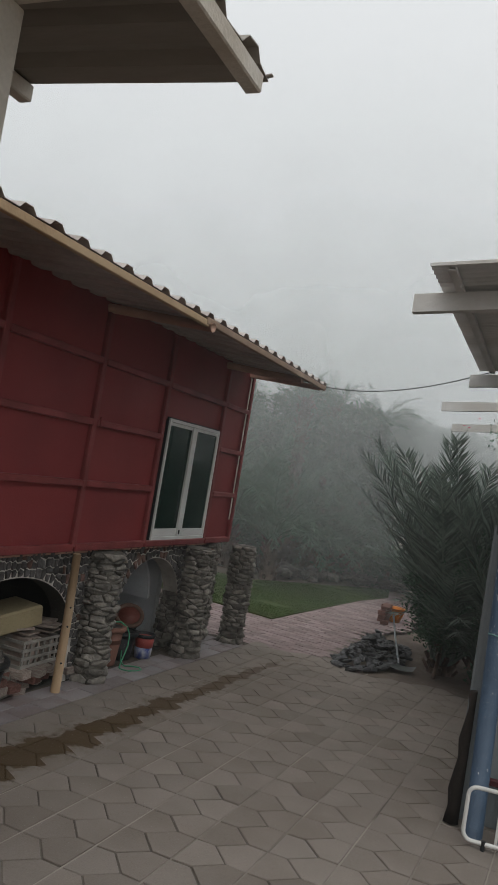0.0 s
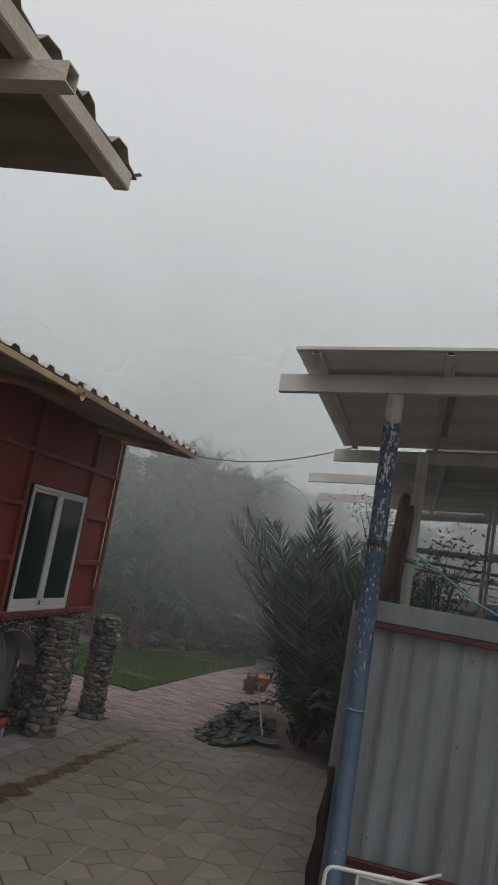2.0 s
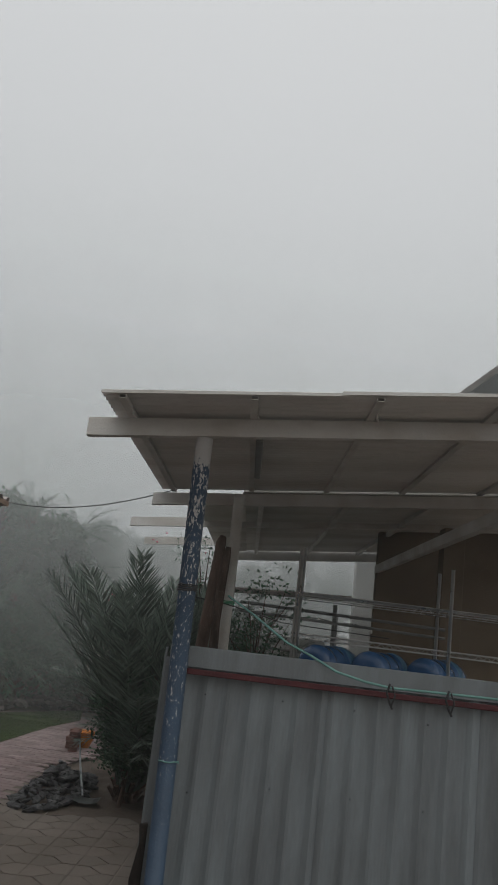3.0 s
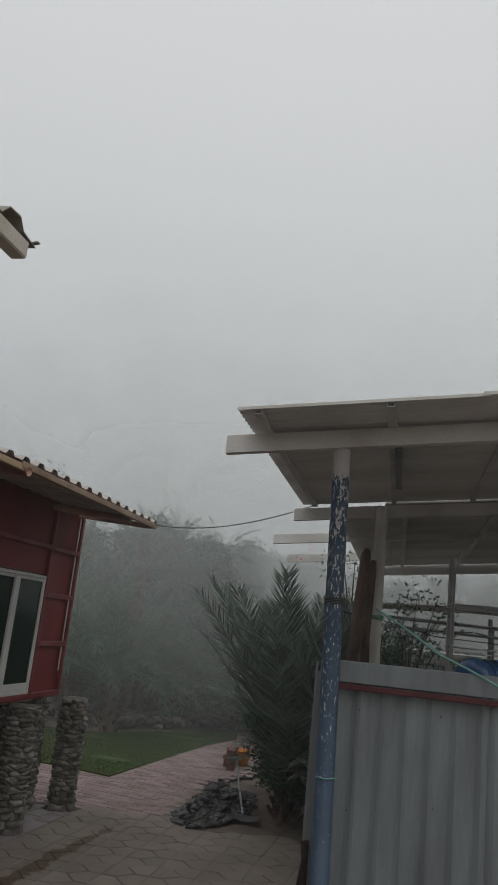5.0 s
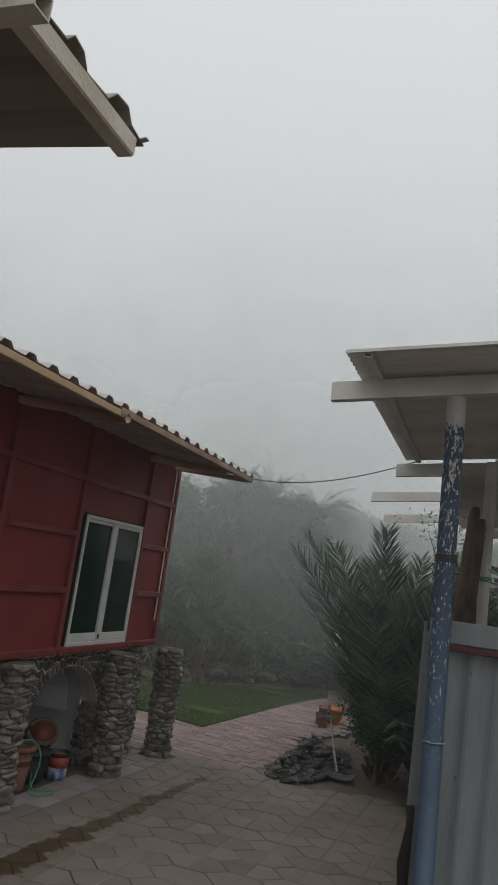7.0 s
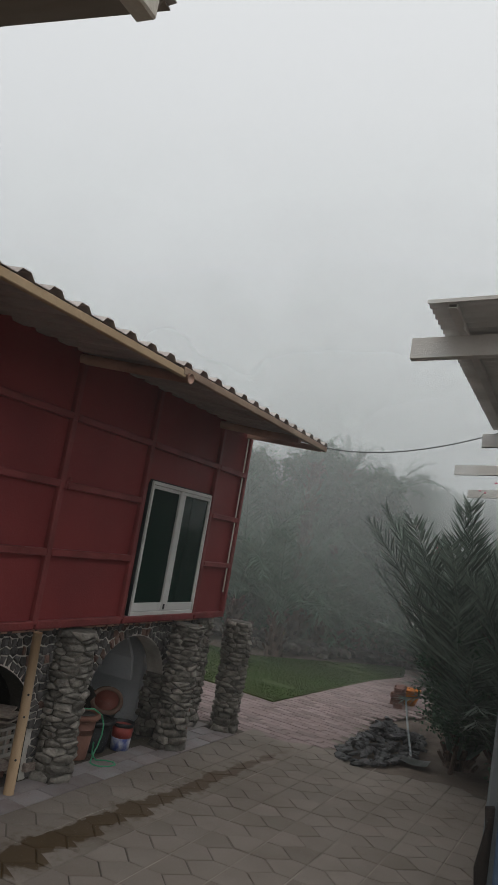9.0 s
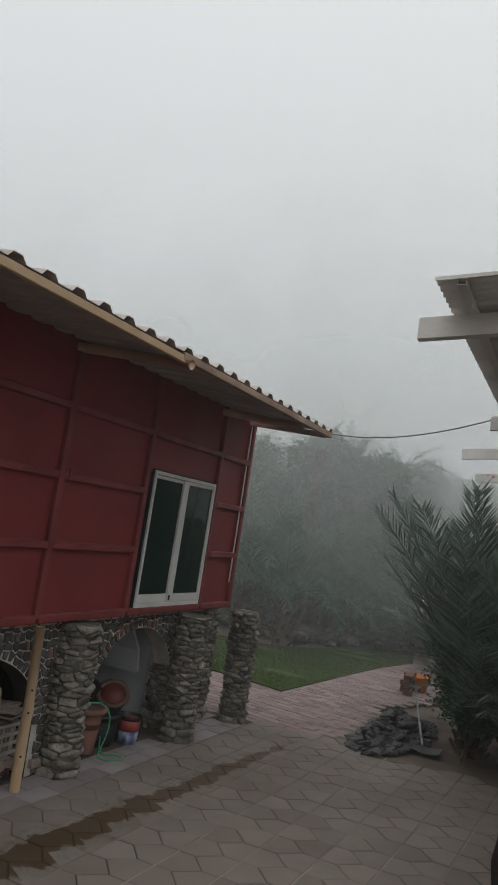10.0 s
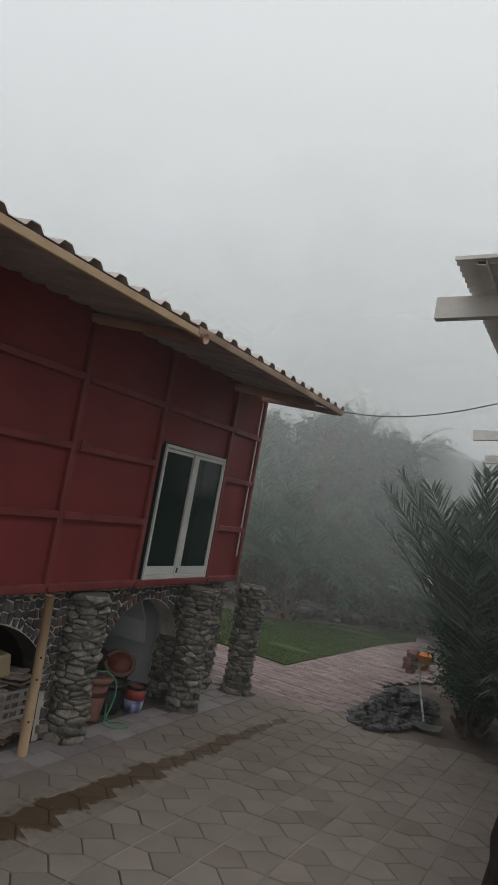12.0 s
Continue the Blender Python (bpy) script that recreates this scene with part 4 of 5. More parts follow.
for k in range(14):
    ob = new("stone", rng.choice(ROCKS))
    ob.parent = rub
    ob.matrix_basis = Matrix.LocRotScale((rng.uniform(-0.1, 0.1), rng.uniform(-0.1, 0.1), rng.uniform(0.0, 0.05)), Euler((rng.random() * 3, rng.random() * 3, 0)), (0.07, 0.06, 0.05))
slab_t = thing("leaning_slab", "grey concrete slab leaning on the bricks", "slab", (-2.99, 4.28, 0.0))
part("slab", box((-0.02, -0.12, 0.0), (0.02, 0.12, 0.24), 0.006, Euler((0, radians(-22), radians(8))).to_matrix()), M_STONE, slab_t)

# ---- fence, post wrappings and rack ----
fence = thing("fence", "galvanised ribbed sheet fence with dark red rails", "fence", (0, 4.66, 0))
for k in range(4):
    x0 = -0.043 + k * 0.84
    fs = corrugated(1.60 - 0.03, 0.855, 0.130, 0.020, 0.0015, "wave")
    for v in fs.verts:
        v.co = Vector((x0 + v.co.y, -0.006 * (k % 2) + 0.02 - 0.019 * (max(0.0, v.co.z) / 0.0215) ** 1.7, 0.02 + v.co.x))
    bmesh.ops.recalc_face_normals(fs, faces=fs.faces)
    part("sheet", fs, M_GALV, fence)
fs = corrugated(1.57, 0.15, 0.142, 0.020, 0.0015, "wave")
for v in fs.verts:
    v.co = Vector((-0.13 + v.co.y, 0.031 - v.co.z, 0.02 + v.co.x))
bmesh.ops.recalc_face_normals(fs, faces=fs.faces)
part("sheet", fs, M_GALV, fence)
part("top_strip", bar((-0.11, 0.012, 1.605), (3.2, 0.012, 1.625), 0.05, 0.115), M_GALV, fence, "plain galvanised capping strip")
part("rail", bar((-0.02, -0.028, 1.528), (3.2, -0.028, 1.540), 0.035, 0.03), M_RED_RAIL, fence)
part("rail", bar((0.02, -0.028, 0.275), (3.2, -0.028, 0.29), 0.035, 0.035), M_RED_RAIL, fence)
for k in range(5):
    for zz in (0.42, 0.95, 1.42):
        part("screw", moved(lathe([(0.005, 0), (0.005, 0.004), (0.003, 0.006)], 8), pose(0.10 + k * 0.42 + rng.uniform(-0.03, 0.03), -0.002, zz + rng.uniform(-0.05, 0.05), 90, 0, 0)), M_BLACK, fence)
edge = thing("edge_board", "pale grey upright board closing the fence end", "board", (-0.135, 4.70, 0))
part("board", box((-0.008, -0.012, 0), (0.008, 0.012, 1.64), 0.003), M_GALV, edge)
drape = thing("dark_drape", "dark brown cloth hanging against the fence end", "cloth", (-0.095, 4.625, 0))
db = bmesh.new()
cols_ = []
for i in range(9):
    zz = 0.01 + 0.72 * i / 8
    w_ = 0.05 * (1 - i / 9) + 0.012
    cols_.append([db.verts.new((-0.02 - w_ + 0.01 * math.sin(i * 2.1), -0.02, zz)), db.verts.new((-0.015 - w_ * 0.4, -0.045 - 0.01 * math.sin(i), zz)),
                  db.verts.new((0.0, -0.02, zz)), db.verts.new((-0.01, 0.03, zz))])
for a, b in zip(cols_, cols_[1:]):
    for k in range(4):
        db.faces.new((a[k], a[(k + 1) % 4], b[(k + 1) % 4], b[k]))
db.faces.new(cols_[-1])
db.faces.new(list(reversed(cols_[0])))
bmesh.ops.recalc_face_normals(db, faces=db.faces)
part("drape", db, M_CLOTH, drape, "", True)


def ring_coil(name, label, at, r, turns, wire, material):
    t = thing(name, label, "wire", at)
    pts = [(r * math.cos(a), r * math.sin(a), 0.01 * a / 6.283 + 0.002 * math.sin(5 * a)) for a in (2 * math.pi * turns * k / (14 * turns) for k in range(14 * turns + 1))]
    part("coil", tube(pts, wire, 6), material, t, "", True)
    return t


ring_coil("wire_binding", "dark wire wound round the blue post", (-0.055, 4.55, 1.955), 0.055, 4, 0.004, M_WIRE)
ring_coil("wire_binding", "pale wire wound round the blue post", (-0.03, 4.55, 1.06), 0.054, 1, 0.004, M_TEAL)
tie = thing("tie_wire", "dark twisted wire tied from post to post", "wire", (0, 0, 0))
part("wire", tube([(-0.02, 4.58, 1.97), (-0.1, 5.2, 1.92), (-0.2, 5.9, 1.94), (-0.15, 6.2, 1.98), (0.07, 6.42, 1.95)], 0.006, 6), M_WIRE, tie)
part("cord", tube([(0.07, 6.40, 1.96), (0.3, 6.3, 1.92), (0.55, 6.0, 1.86), (1.3, 5.7, 1.84)], 0.004, 6), M_WIRE, tie)
ring_coil("cord_binding", "green cord wound round the white pipe", (0.122, 6.46, 1.95), 0.056, 3, 0.004, M_HOSE)

trunks = thing("trunk_props", "two rough tree trunks leaning against the shed roof", "trunk", (-0.03, 6.22, 0))
part("trunk", tube([(0.0, 0, 0), (-0.012, 0.0, 0.5), (0.006, 0.0, 0.9), (-0.012, 0.01, 1.3), (0.004, 0.02, 1.65), (0.022, 0.03, 2.05), (0.05, 0.04, 2.42), (0.06, 0.05, 2.47)], [0.06, 0.048, 0.052, 0.042, 0.047, 0.038, 0.040, 0.026], 12), M_TRUNK, trunks, "", True)
part("trunk", tube([(0.10, 0.1, 0), (0.085, 0.11, 0.7), (0.10, 0.12, 1.25), (0.083, 0.13, 1.8), (0.10, 0.14, 2.33), (0.11, 0.14, 2.40)], [0.046, 0.040, 0.044, 0.034, 0.036, 0.02], 12), M_TRUNK, trunks, "", True)

hose2 = thing("teal_hose", "pale teal hose tied along the fence top", "hose", (0, 4.6, 0))
part("hose", tube([(0.16, 0.60, 1.98), (0.34, 0.32, 1.875), (0.54, 0.14, 1.745), (0.68, 0.06, 1.69), (0.82, -0.025, 1.625), (0.98, -0.05, 1.592), (1.12, -0.05, 1.577), (1.36, -0.05, 1.583), (2.6, -0.05, 1.60)], 0.0068, 10), M_TEAL, hose2, "", True)
for x in (1.11, 1.43):
    part("cable_tie", tube([(x, -0.07, 1.60), (x - 0.015, -0.075, 1.55), (x + 0.004, -0.072, 1.50), (x + 0.02, -0.075, 1.47)], 0.006, 6), M_BLACK, hose2)
    part("cable_tie", tube([(x + 0.012, -0.07, 1.59), (x + 0.03, -0.078, 1.54), (x + 0.012, -0.075, 1.48)], 0.005, 6), M_BLACK, hose2)

rack = thing("wire_rack", "chromed wire shelving rack behind the fence", "shelf", (0.63, 5.32, 0))
for x, y, h in ((0.0, 0.0, 2.36), (0.0, 0.36, 2.38), (0.99, 0.0, 2.33), (0.99, 0.36, 2.33), (1.96, 0.0, 2.33), (1.96, 0.36, 2.33)):
    part("upright", tube([(x, y, 0), (x, y, h)], 0.0125, 10), M_CHROME, rack, "", True)
for z in (0.6, 1.45, 1.80, 2.065):
    sb = bmesh.new()
    for y in (0.0, 0.36):
        add_tube(sb, [(-0.02, y, z), (1.98, y, z)], 0.005, 6)
        add_tube(sb, [(-0.02, y, z - 0.03), (1.98, y, z - 0.03)], 0.004, 6)
        add_tube(sb, [(-0.02 + 2.0 * k / 70, y, z - (0.03 if k % 2 else 0.0)) for k in range(71)], 0.0022, 5)
    for k in range(27):
        y = 0.014 * k
        if 0.005 < y < 0.35:
            add_tube(sb, [(-0.02, y, z + 0.004), (1.98, y, z + 0.004)], 0.0018, 4)
    for k in range(10):
        add_tube(sb, [(0.02 + 0.21 * k, 0, z), (0.02 + 0.21 * k, 0.36, z)], 0.003, 5)
    part("wire_shelf", sb, M_CHROME, rack)


def bottle(at, turn, label):
    t = thing("water_bottle", label, "bottle", at, group="water bottles on the rack")
    t.rotation_euler = (0, radians(90), radians(turn))
    prof = [(0.06, -0.235), (0.12, -0.232), (0.133, -0.215), (0.133, -0.14), (0.126, -0.13), (0.133, -0.12), (0.133, -0.03), (0.126, -0.02), (0.133, -0.01),
            (0.133, 0.09), (0.12, 0.14), (0.06, 0.185), (0.03, 0.20), (0.028, 0.24)]
    part("body", lathe(prof, 28), M_BOTTLE, t, "", True)
    part("label_band", lathe([(0.1345, 0.02), (0.1352, 0.022), (0.1352, 0.075), (0.1345, 0.077)], 28), M_LABEL, t, "light blue printed band", True)
    part("cap", lathe([(0.032, 0.232), (0.033, 0.262), (0.02, 0.265)], 16), M_LABEL, t, "", True)
    return t


bottle((0.90, 5.50, 1.612), 50, "blue clear plastic water bottle lying on the wire rack")
bottle((1.25, 5.50, 1.612), 50, "blue clear plastic water bottle lying on the wire rack")
bottle((1.62, 5.50, 1.612), 46, "blue water bottle with a light blue band lying on the rack")

frame_t = thing("tube_frame", "white bent-tube folding frame standing by the fence", "frame", (0.0, 4.40, 0))
lp = []
x0, x1, z0, z1, rr_ = -0.055, 0.70, 0.03, 0.30, 0.045
for cx_, cz_, a0 in ((x1 - rr_, z1 - rr_, 0), (x0 + rr_, z1 - rr_, 90), (x0 + rr_, z0 + rr_, 180), (x1 - rr_, z0 + rr_, 270)):
    for k in range(5):
        a = radians(a0 + k * 22.5)
        lp.append((cx_ + rr_ * math.cos(a), 0.02 * (z0 + cz_), cz_ + rr_ * math.sin(a) + 0.05 * (cx_ - x0)))
part("loop", tube(lp + lp[:2], 0.011, 10), M_ALU, frame_t, "", True)
part("brace", tube([(0.28, 0.01, 0.06), (0.285, 0.01, 0.33)], 0.009, 8), M_ALU, frame_t, "", True)
part("brace", tube([(0.28, 0.01, 0.28), (0.52, 0.12, 0.36)], 0.009, 8), M_ALU, frame_t, "", True)
part("foot", tube([(0.05, 0.0, 0.0), (0.05, 0.0, 0.05)], 0.012, 8), M_BLACK, frame_t)
part("foot", tube([(0.6, 0.0, 0.0), (0.6, 0.0, 0.085)], 0.012, 8), M_BLACK, frame_t)
screen = thing("framed_panel", "small grey panel in a white frame leaning by the fence", "panel", (0.19, 4.47, 0))
fbm = bmesh.new()
for lo, hi in (((-0.09, 0, 0), (0.09, 0.02, 0.015)), ((-0.09, 0, 0.265), (0.09, 0.02, 0.28)), ((-0.09, 0, 0.0155), (-0.075, 0.02, 0.2645)), ((0.075, 0, 0.0155), (0.09, 0.02, 0.2645))):
    add_box(fbm, lo, hi, 0.002)
part("frame", fbm, M_ALU, screen)
part("panel", box((-0.0745, 0.006, 0.016), (0.0745, 0.014, 0.264), 0), M_PANEL, screen)

# ---- beyond the shed ----
wall_far = thing("white_outbuilding", "white plastered outbuilding seen through the fog", "building", (2.55, 13.5, 0))
part("wall", box((-0.5, 0, 0), (4, 0.2, 3.3), 0.02), M_WHITEWALL, wall_far)
low_wall = thing("low_wall", "low white garden wall behind the shed", "wall", (0.4, 13.0, 0))
part("wall", box((-2.2, 0, 0), (1.2, 0.15, 1.72), 0.02), M_WHITEWALL, low_wall)
tarp = thing("lean_to_roof", "grey sheet lean-to roof behind the shed", "roof", (0.3, 11.2, 0))
part("sheet", bar((-0.9, 0, 2.24), (1.35, 0, 2.33), 1.2, 0.03), M_SHEET, tarp)
for x in (-0.8, 1.25):
    part("leg", tube([(x, 0.4, 0), (x, 0.4, 2.24)], 0.03, 8), M_STEEL, tarp)
rails = thing("metal_railing", "dark metal railing behind the shed", "railing", (0.3, 8.1, 0))
for z, r in ((1.945, 0.014), (1.62, 0.012), (2.03, 0.016)):
    part("bar", tube([(-0.1, 0, z), (2.0, 0.06, z - 0.03)], r, 8), M_STEEL, rails)
for x in (0.0, 0.9, 1.9):
    part("upright", tube([(x, 0.03, 0), (x, 0.03, 2.0)], 0.010, 8), M_STEEL, rails)

cable = thing("overhead_cable", "black cable sagging from the house eave to the shed", "cable", (0, 0, 0))
cp = []
for k in range(13):
    f = k / 12
    cp.append((-2.05 + 1.55 * f, 7.22 - 0.25 * f, 2.645 + 0.26 * f - 0.42 * f * (1 - f) * (1.0 - 0.2 * f)))
part("cable", tube(cp, 0.0048, 6), M_WIRE, cable, "", True)

lights = thing("string_lights", "cable with small white unlit bulbs behind the shed", "lights", (0, 8.2, 0))
lc = [(0.75 + 0.09 * k, 0.0, 1.965 - 0.004 * k - 0.012 * math.sin(k * 1.57)) for k in range(12)]
part("cord", tube(lc, 0.006, 6), M_WIRE, lights)
for k in (1, 3, 5, 7, 9):
    part("bulb", moved(lathe([(0.006, 0.03), (0.016, 0.018), (0.018, 0.0), (0.01, -0.014)], 10), Matrix.Translation(Vector(lc[k]) - Vector((0, 0, 0.03)))), M_WHITEWALL, lights, "", True)

neighbour = thing("neighbour_house", "tall pale house with a pitched grey roof, faint in the fog", "house", (5.2, 14.0, 0))
nb = bmesh.new()
add_box(nb, (-2.0, -1.9, 0), (2.0, 2.0, 5.7), 0.02)
part("wall", nb, M_WHITEWALL, neighbour)
for s_ in (-1, 1):
    rf_ = bmesh.new()
    q = [rf_.verts.new(p) for p in ((s_ * 2.25, -2.1, 5.55), (0, -2.1, 7.6), (0, 2.2, 7.6), (s_ * 2.25, 2.2, 5.55))]
    rf_.faces.new(q)
    bmesh.ops.solidify(rf_, geom=rf_.faces[:], thickness=0.12)
    part("roof", rf_, M_SHEET, neighbour)
gb = bmesh.new()
for y in (-1.88, 1.95):
    gb.faces.new([gb.verts.new(p) for p in ((-1.98, y, 5.70), (1.98, y, 5.70), (0, y, 7.45))])
bmesh.ops.solidify(gb, geom=gb.faces[:], thickness=0.05)
part("gable", gb, M_WHITEWALL, neighbour)
for x in (-1.2, 0.9):
    w_ = part("window", box((x - 0.4, -1.93, 3.6), (x + 0.4, -1.905, 4.7), 0.004), M_ALU, neighbour)
    part("pane", box((x - 0.34, -1.94, 3.66), (x + 0.34, -1.932, 4.64), 0), M_GLASS, w_)

# ---- garden ----
LAWN = [(-7.5, 9.7), (-3.4, 9.13), (-2.79, 8.99), (-2.63, 10.38), (-2.42, 12.08), (-2.18, 13.1), (-2.38, 14.2), (-3.5, 12.6), (-4.2, 11.6), (-7.5, 11.9)]


def inside(p, poly):
    x, y = p
    hit = False
    for (xa, ya), (xb, yb) in zip(poly, poly[1:] + poly[:1]):
        if (ya > y) != (yb > y) and x < (xb - xa) * (y - ya) / (yb - ya) + xa:
            hit = not hit
    return hit


lawn = tagged(part("lawn", poly_sheet(LAWN, 0.013, 0.07), M_TURF), "green mown lawn with bare streaks", "lawn", kind="structure")
gv, gf = [], []
gr = random.Random(3)
while len(gf) < 60000:
    x, y = gr.uniform(-7, -2.1), gr.uniform(8.9, 14.2)
    if not inside((x, y), LAWN) or (noise.noise((x * 0.8, y * 2.6, 3.0)) > 0.42 and gr.random() < 0.85):
        continue
    a, h, w = gr.uniform(0, 6.28), gr.uniform(0.020, 0.032), 0.004
    dx, dy = math.cos(a), math.sin(a)
    k = len(gv)
    lx, ly = gr.uniform(-0.02, 0.02), gr.uniform(-0.02, 0.02)
    gv += [(x - dx * w, y - dy * w, 0.011), (x + dx * w, y + dy * w, 0.011), (x + lx, y + ly, h)]
    gf.append((k, k + 1, k + 2))
gm = bpy.data.meshes.new("grass")
gm.from_pydata(gv, [], gf)
gm.materials.append(M_GRASS)
tagged(new("grass", gm), "short green grass blades on the lawn", "grass", kind="stuff")


def frond_mesh(name, length, a0, a1, n, leaf, material, seed, ragged=0.15, wide=1.0):
    """A feather leaf: a tapered stalk that bends from a0 to a1 degrees off upright, with folded narrow leaflets on both sides."""
    rr = random.Random(seed)
    bm = bmesh.new()
    steps = 16
    pts, tans = [Vector((0, 0, 0))], []
    twist = rr.uniform(-0.25, 0.25)
    for i in range(steps):
        a = radians(a0 + (a1 - a0) * (i / steps) ** 1.3)
        d = Vector((math.sin(a), twist * (i / steps) * 0.5, math.cos(a))).normalized()
        tans.append(d)
        pts.append(pts[-1] + d * length / steps)
    tans.append(tans[-1])
    add_tube(bm, pts, [0.016 * (1 - 0.9 * i / steps) + 0.0015 for i in range(steps + 1)], 5)
    for i in range(n):
        f = 0.12 + 0.88 * (i + rr.random() * 0.5) / n
        q = f * steps
        k = min(int(q), steps - 1)
        p = pts[k].lerp(pts[k + 1], q - k)
        d = tans[k]
        side = d.cross(Vector((0, 1, 0))).cross(d).normalized()
        nrm = side.cross(d)
        ll = leaf * (0.55 + 0.45 * math.sin(math.pi * min(1, f * 0.9 + 0.08))) * (1 - 0.35 * max(0, f - 0.75) / 0.25)
        for s in (-1, 1):
            if rr.random() < ragged * 0.4:
                continue
            sweep = 0.85 + 0.45 * f + rr.uniform(-0.18, 0.18)
            v = (side * s * math.cos(sweep * 0.8) + d * math.sin(sweep * 0.8) - nrm * rr.uniform(-0.05, 0.4) * (1 if rr.random() < 0.75 else -1)).normalized()
            l_ = ll * rr.uniform(1 - ragged, 1 + ragged * 0.6)
            wv = v.cross(nrm).normalized() * rr.uniform(0.0075, 0.0115) * wide * (leaf / 0.3) ** 0.5
            fold = nrm * 0.004
            m_ = p + v * l_ * 0.35
            tip = p + v * l_ - Vector((0, 0, rr.uniform(0.0, 0.10) * l_))
            a_, b_, c_, e_ = bm.verts.new(p), bm.verts.new(m_ + wv + fold), bm.verts.new(m_ - wv + fold), bm.verts.new(tip)
            bm.faces.new((a_, b_, e_))
            bm.faces.new((a_, e_, c_))
    return mesh_of(bm, name, material)


def palm(at, label, meshes, count, seed, spread=(0.15, 1.0), scale=(0.8, 1.1), trunk=0.0, group="", clear=9.0):
    """A date palm: a short trunk with old leaf bases, and a crown of feather leaves, the inner ones upright and the outer ones arching."""
    rr = random.Random(seed)
    t = thing("palm_tree", label, "palm", at, group=group)
    h = max(trunk, 0.16)
    tb = tube([(0, 0, 0), (0.01, 0, h * 0.5), (0, 0.01, h)], [0.14, 0.12, 0.10], 12)
    tr = part("trunk", tb, M_TRUNK, t, "", True)
    for k in range(int(8 + h * 26)):
        a, z = k * 2.4, h * (k + 0.5) / (8 + h * 26)
        ob = new("leaf_base", STUB)
        ob.parent = tr
        ob.matrix_basis = Matrix.LocRotScale((0.115 * math.cos(a), 0.115 * math.sin(a), z), Euler((0, 0.45, a)), (1, 1, 1))
    for k in range(count):
        f = k / max(1, count - 1)
        a = k * 2.399 + rr.uniform(-0.3, 0.3)
        g = spread[0] + (spread[1] - spread[0]) * f
        if g > clear and math.cos(a) < -0.1:
            continue
        ob = new("frond", meshes[min(len(meshes) - 1, int(g * len(meshes)))])
        ob.parent = t
        s = rr.uniform(*scale)
        ob.matrix_basis = Matrix.LocRotScale((0.07 * math.cos(a), 0.07 * math.sin(a), h - 0.05), Euler((rr.uniform(-0.1, 0.1), rr.uniform(-0.08, 0.1), a)), (s, s, s))
    return t


STUB = mesh_of(bar((0, 0, 0), (0.02, 0.0, 0.11), 0.05, 0.03), "leaf_base", M_TRUNK)
NEAR = [frond_mesh("frond", 2.35, 5, 34, 72, 0.46, M_PALM, 11, 0.25, 0.85), frond_mesh("frond", 2.35, 14, 50, 72, 0.46, M_PALM, 12, 0.25, 0.85),
        frond_mesh("frond", 2.2, 24, 64, 68, 0.46, M_PALM, 13, 0.25, 0.85), frond_mesh("frond", 1.9, 33, 80, 60, 0.44, M_PALM, 14, 0.25, 0.85), frond_mesh("frond", 1.5, 40, 100, 52, 0.40, M_PALM, 15, 0.25, 0.85)]
FAR = [frond_mesh("frond", 2.7, 10, 60, 44, 0.46, M_PALM_FAR, 21, 0.15, 0.7), frond_mesh("frond", 2.7, 25, 95, 44, 0.46, M_PALM_FAR, 22, 0.15, 0.7),
       frond_mesh("frond", 2.6, 40, 125, 44, 0.44, M_PALM_FAR, 23, 0.15, 0.7), frond_mesh("frond", 2.3, 55, 150, 40, 0.42, M_PALM_FAR, 24, 0.15, 0.7)]
palm((-0.70, 8.36, -0.045), "bushy young date palm with grey-green feather leaves by the rock pile", NEAR, 66, 31, (0.0, 0.98), (0.85, 1.04), clear=0.42)
palm((-0.36, 8.95, -0.045), "bushy young date palm with grey-green feather leaves behind the post", NEAR, 50, 32, (0.0, 1.0), (0.82, 0.98))
palm((-0.10, 7.75, -0.045), "young date palm growing close behind the fence", NEAR, 16, 33, (0.0, 0.8), (0.62, 0.82))
palm((-4.05, 12.15, -0.045), "date palm with long drooping leaves at the lawn's edge", FAR, 34, 34, (0.05, 1.0), (0.62, 0.85), 0.75, "palms behind the lawn")
palm((-5.0, 12.6, -0.045), "date palm with arching leaves, dim in the fog", FAR, 20, 35, (0.0, 1.0), (0.85, 1.05), 0.8, "palms behind the lawn")
palm((-3.75, 14.8, -0.045), "date palm with arching leaves, dim in the fog", FAR, 22, 36, (0.0, 1.0), (0.6, 0.78), 1.5, "palms behind the lawn")
palm((-4.6, 15.2, -0.045), "date palm with arching leaves, dim in the fog", FAR, 22, 37, (0.0, 1.0), (0.85, 1.05), 1.7, "palms behind the lawn")
palm((-6.9, 14.2, -0.045), "date palm with arching leaves, dim in the fog", FAR, 20, 38, (0.0, 1.0), (0.9, 1.1), 1.3, "palms behind the lawn")
palm((-3.4, 14.6, -0.045), "date palm with arching leaves, dim in the fog", FAR, 20, 39, (0.0, 1.0), (0.55, 0.7), 0.7, "palms behind the lawn")
palm((-4.15, 15.0, -0.045), "tall date palm with a small crown, pale in the fog", FAR, 16, 41, (0.0, 0.9), (0.26, 0.36), 3.35, "palms behind the lawn")
palm((-3.30, 15.1, -0.045), "tall date palm with a drooping crown, pale in the fog", FAR, 22, 42, (0.2, 1.0), (0.34, 0.46), 3.05, "palms behind the lawn")
palm((-4.5, 14.1, -0.045), "slender tall palm with a short tufted crown", FAR, 16, 43, (0.0, 1.0), (0.22, 0.3), 3.35, "palms behind the lawn")
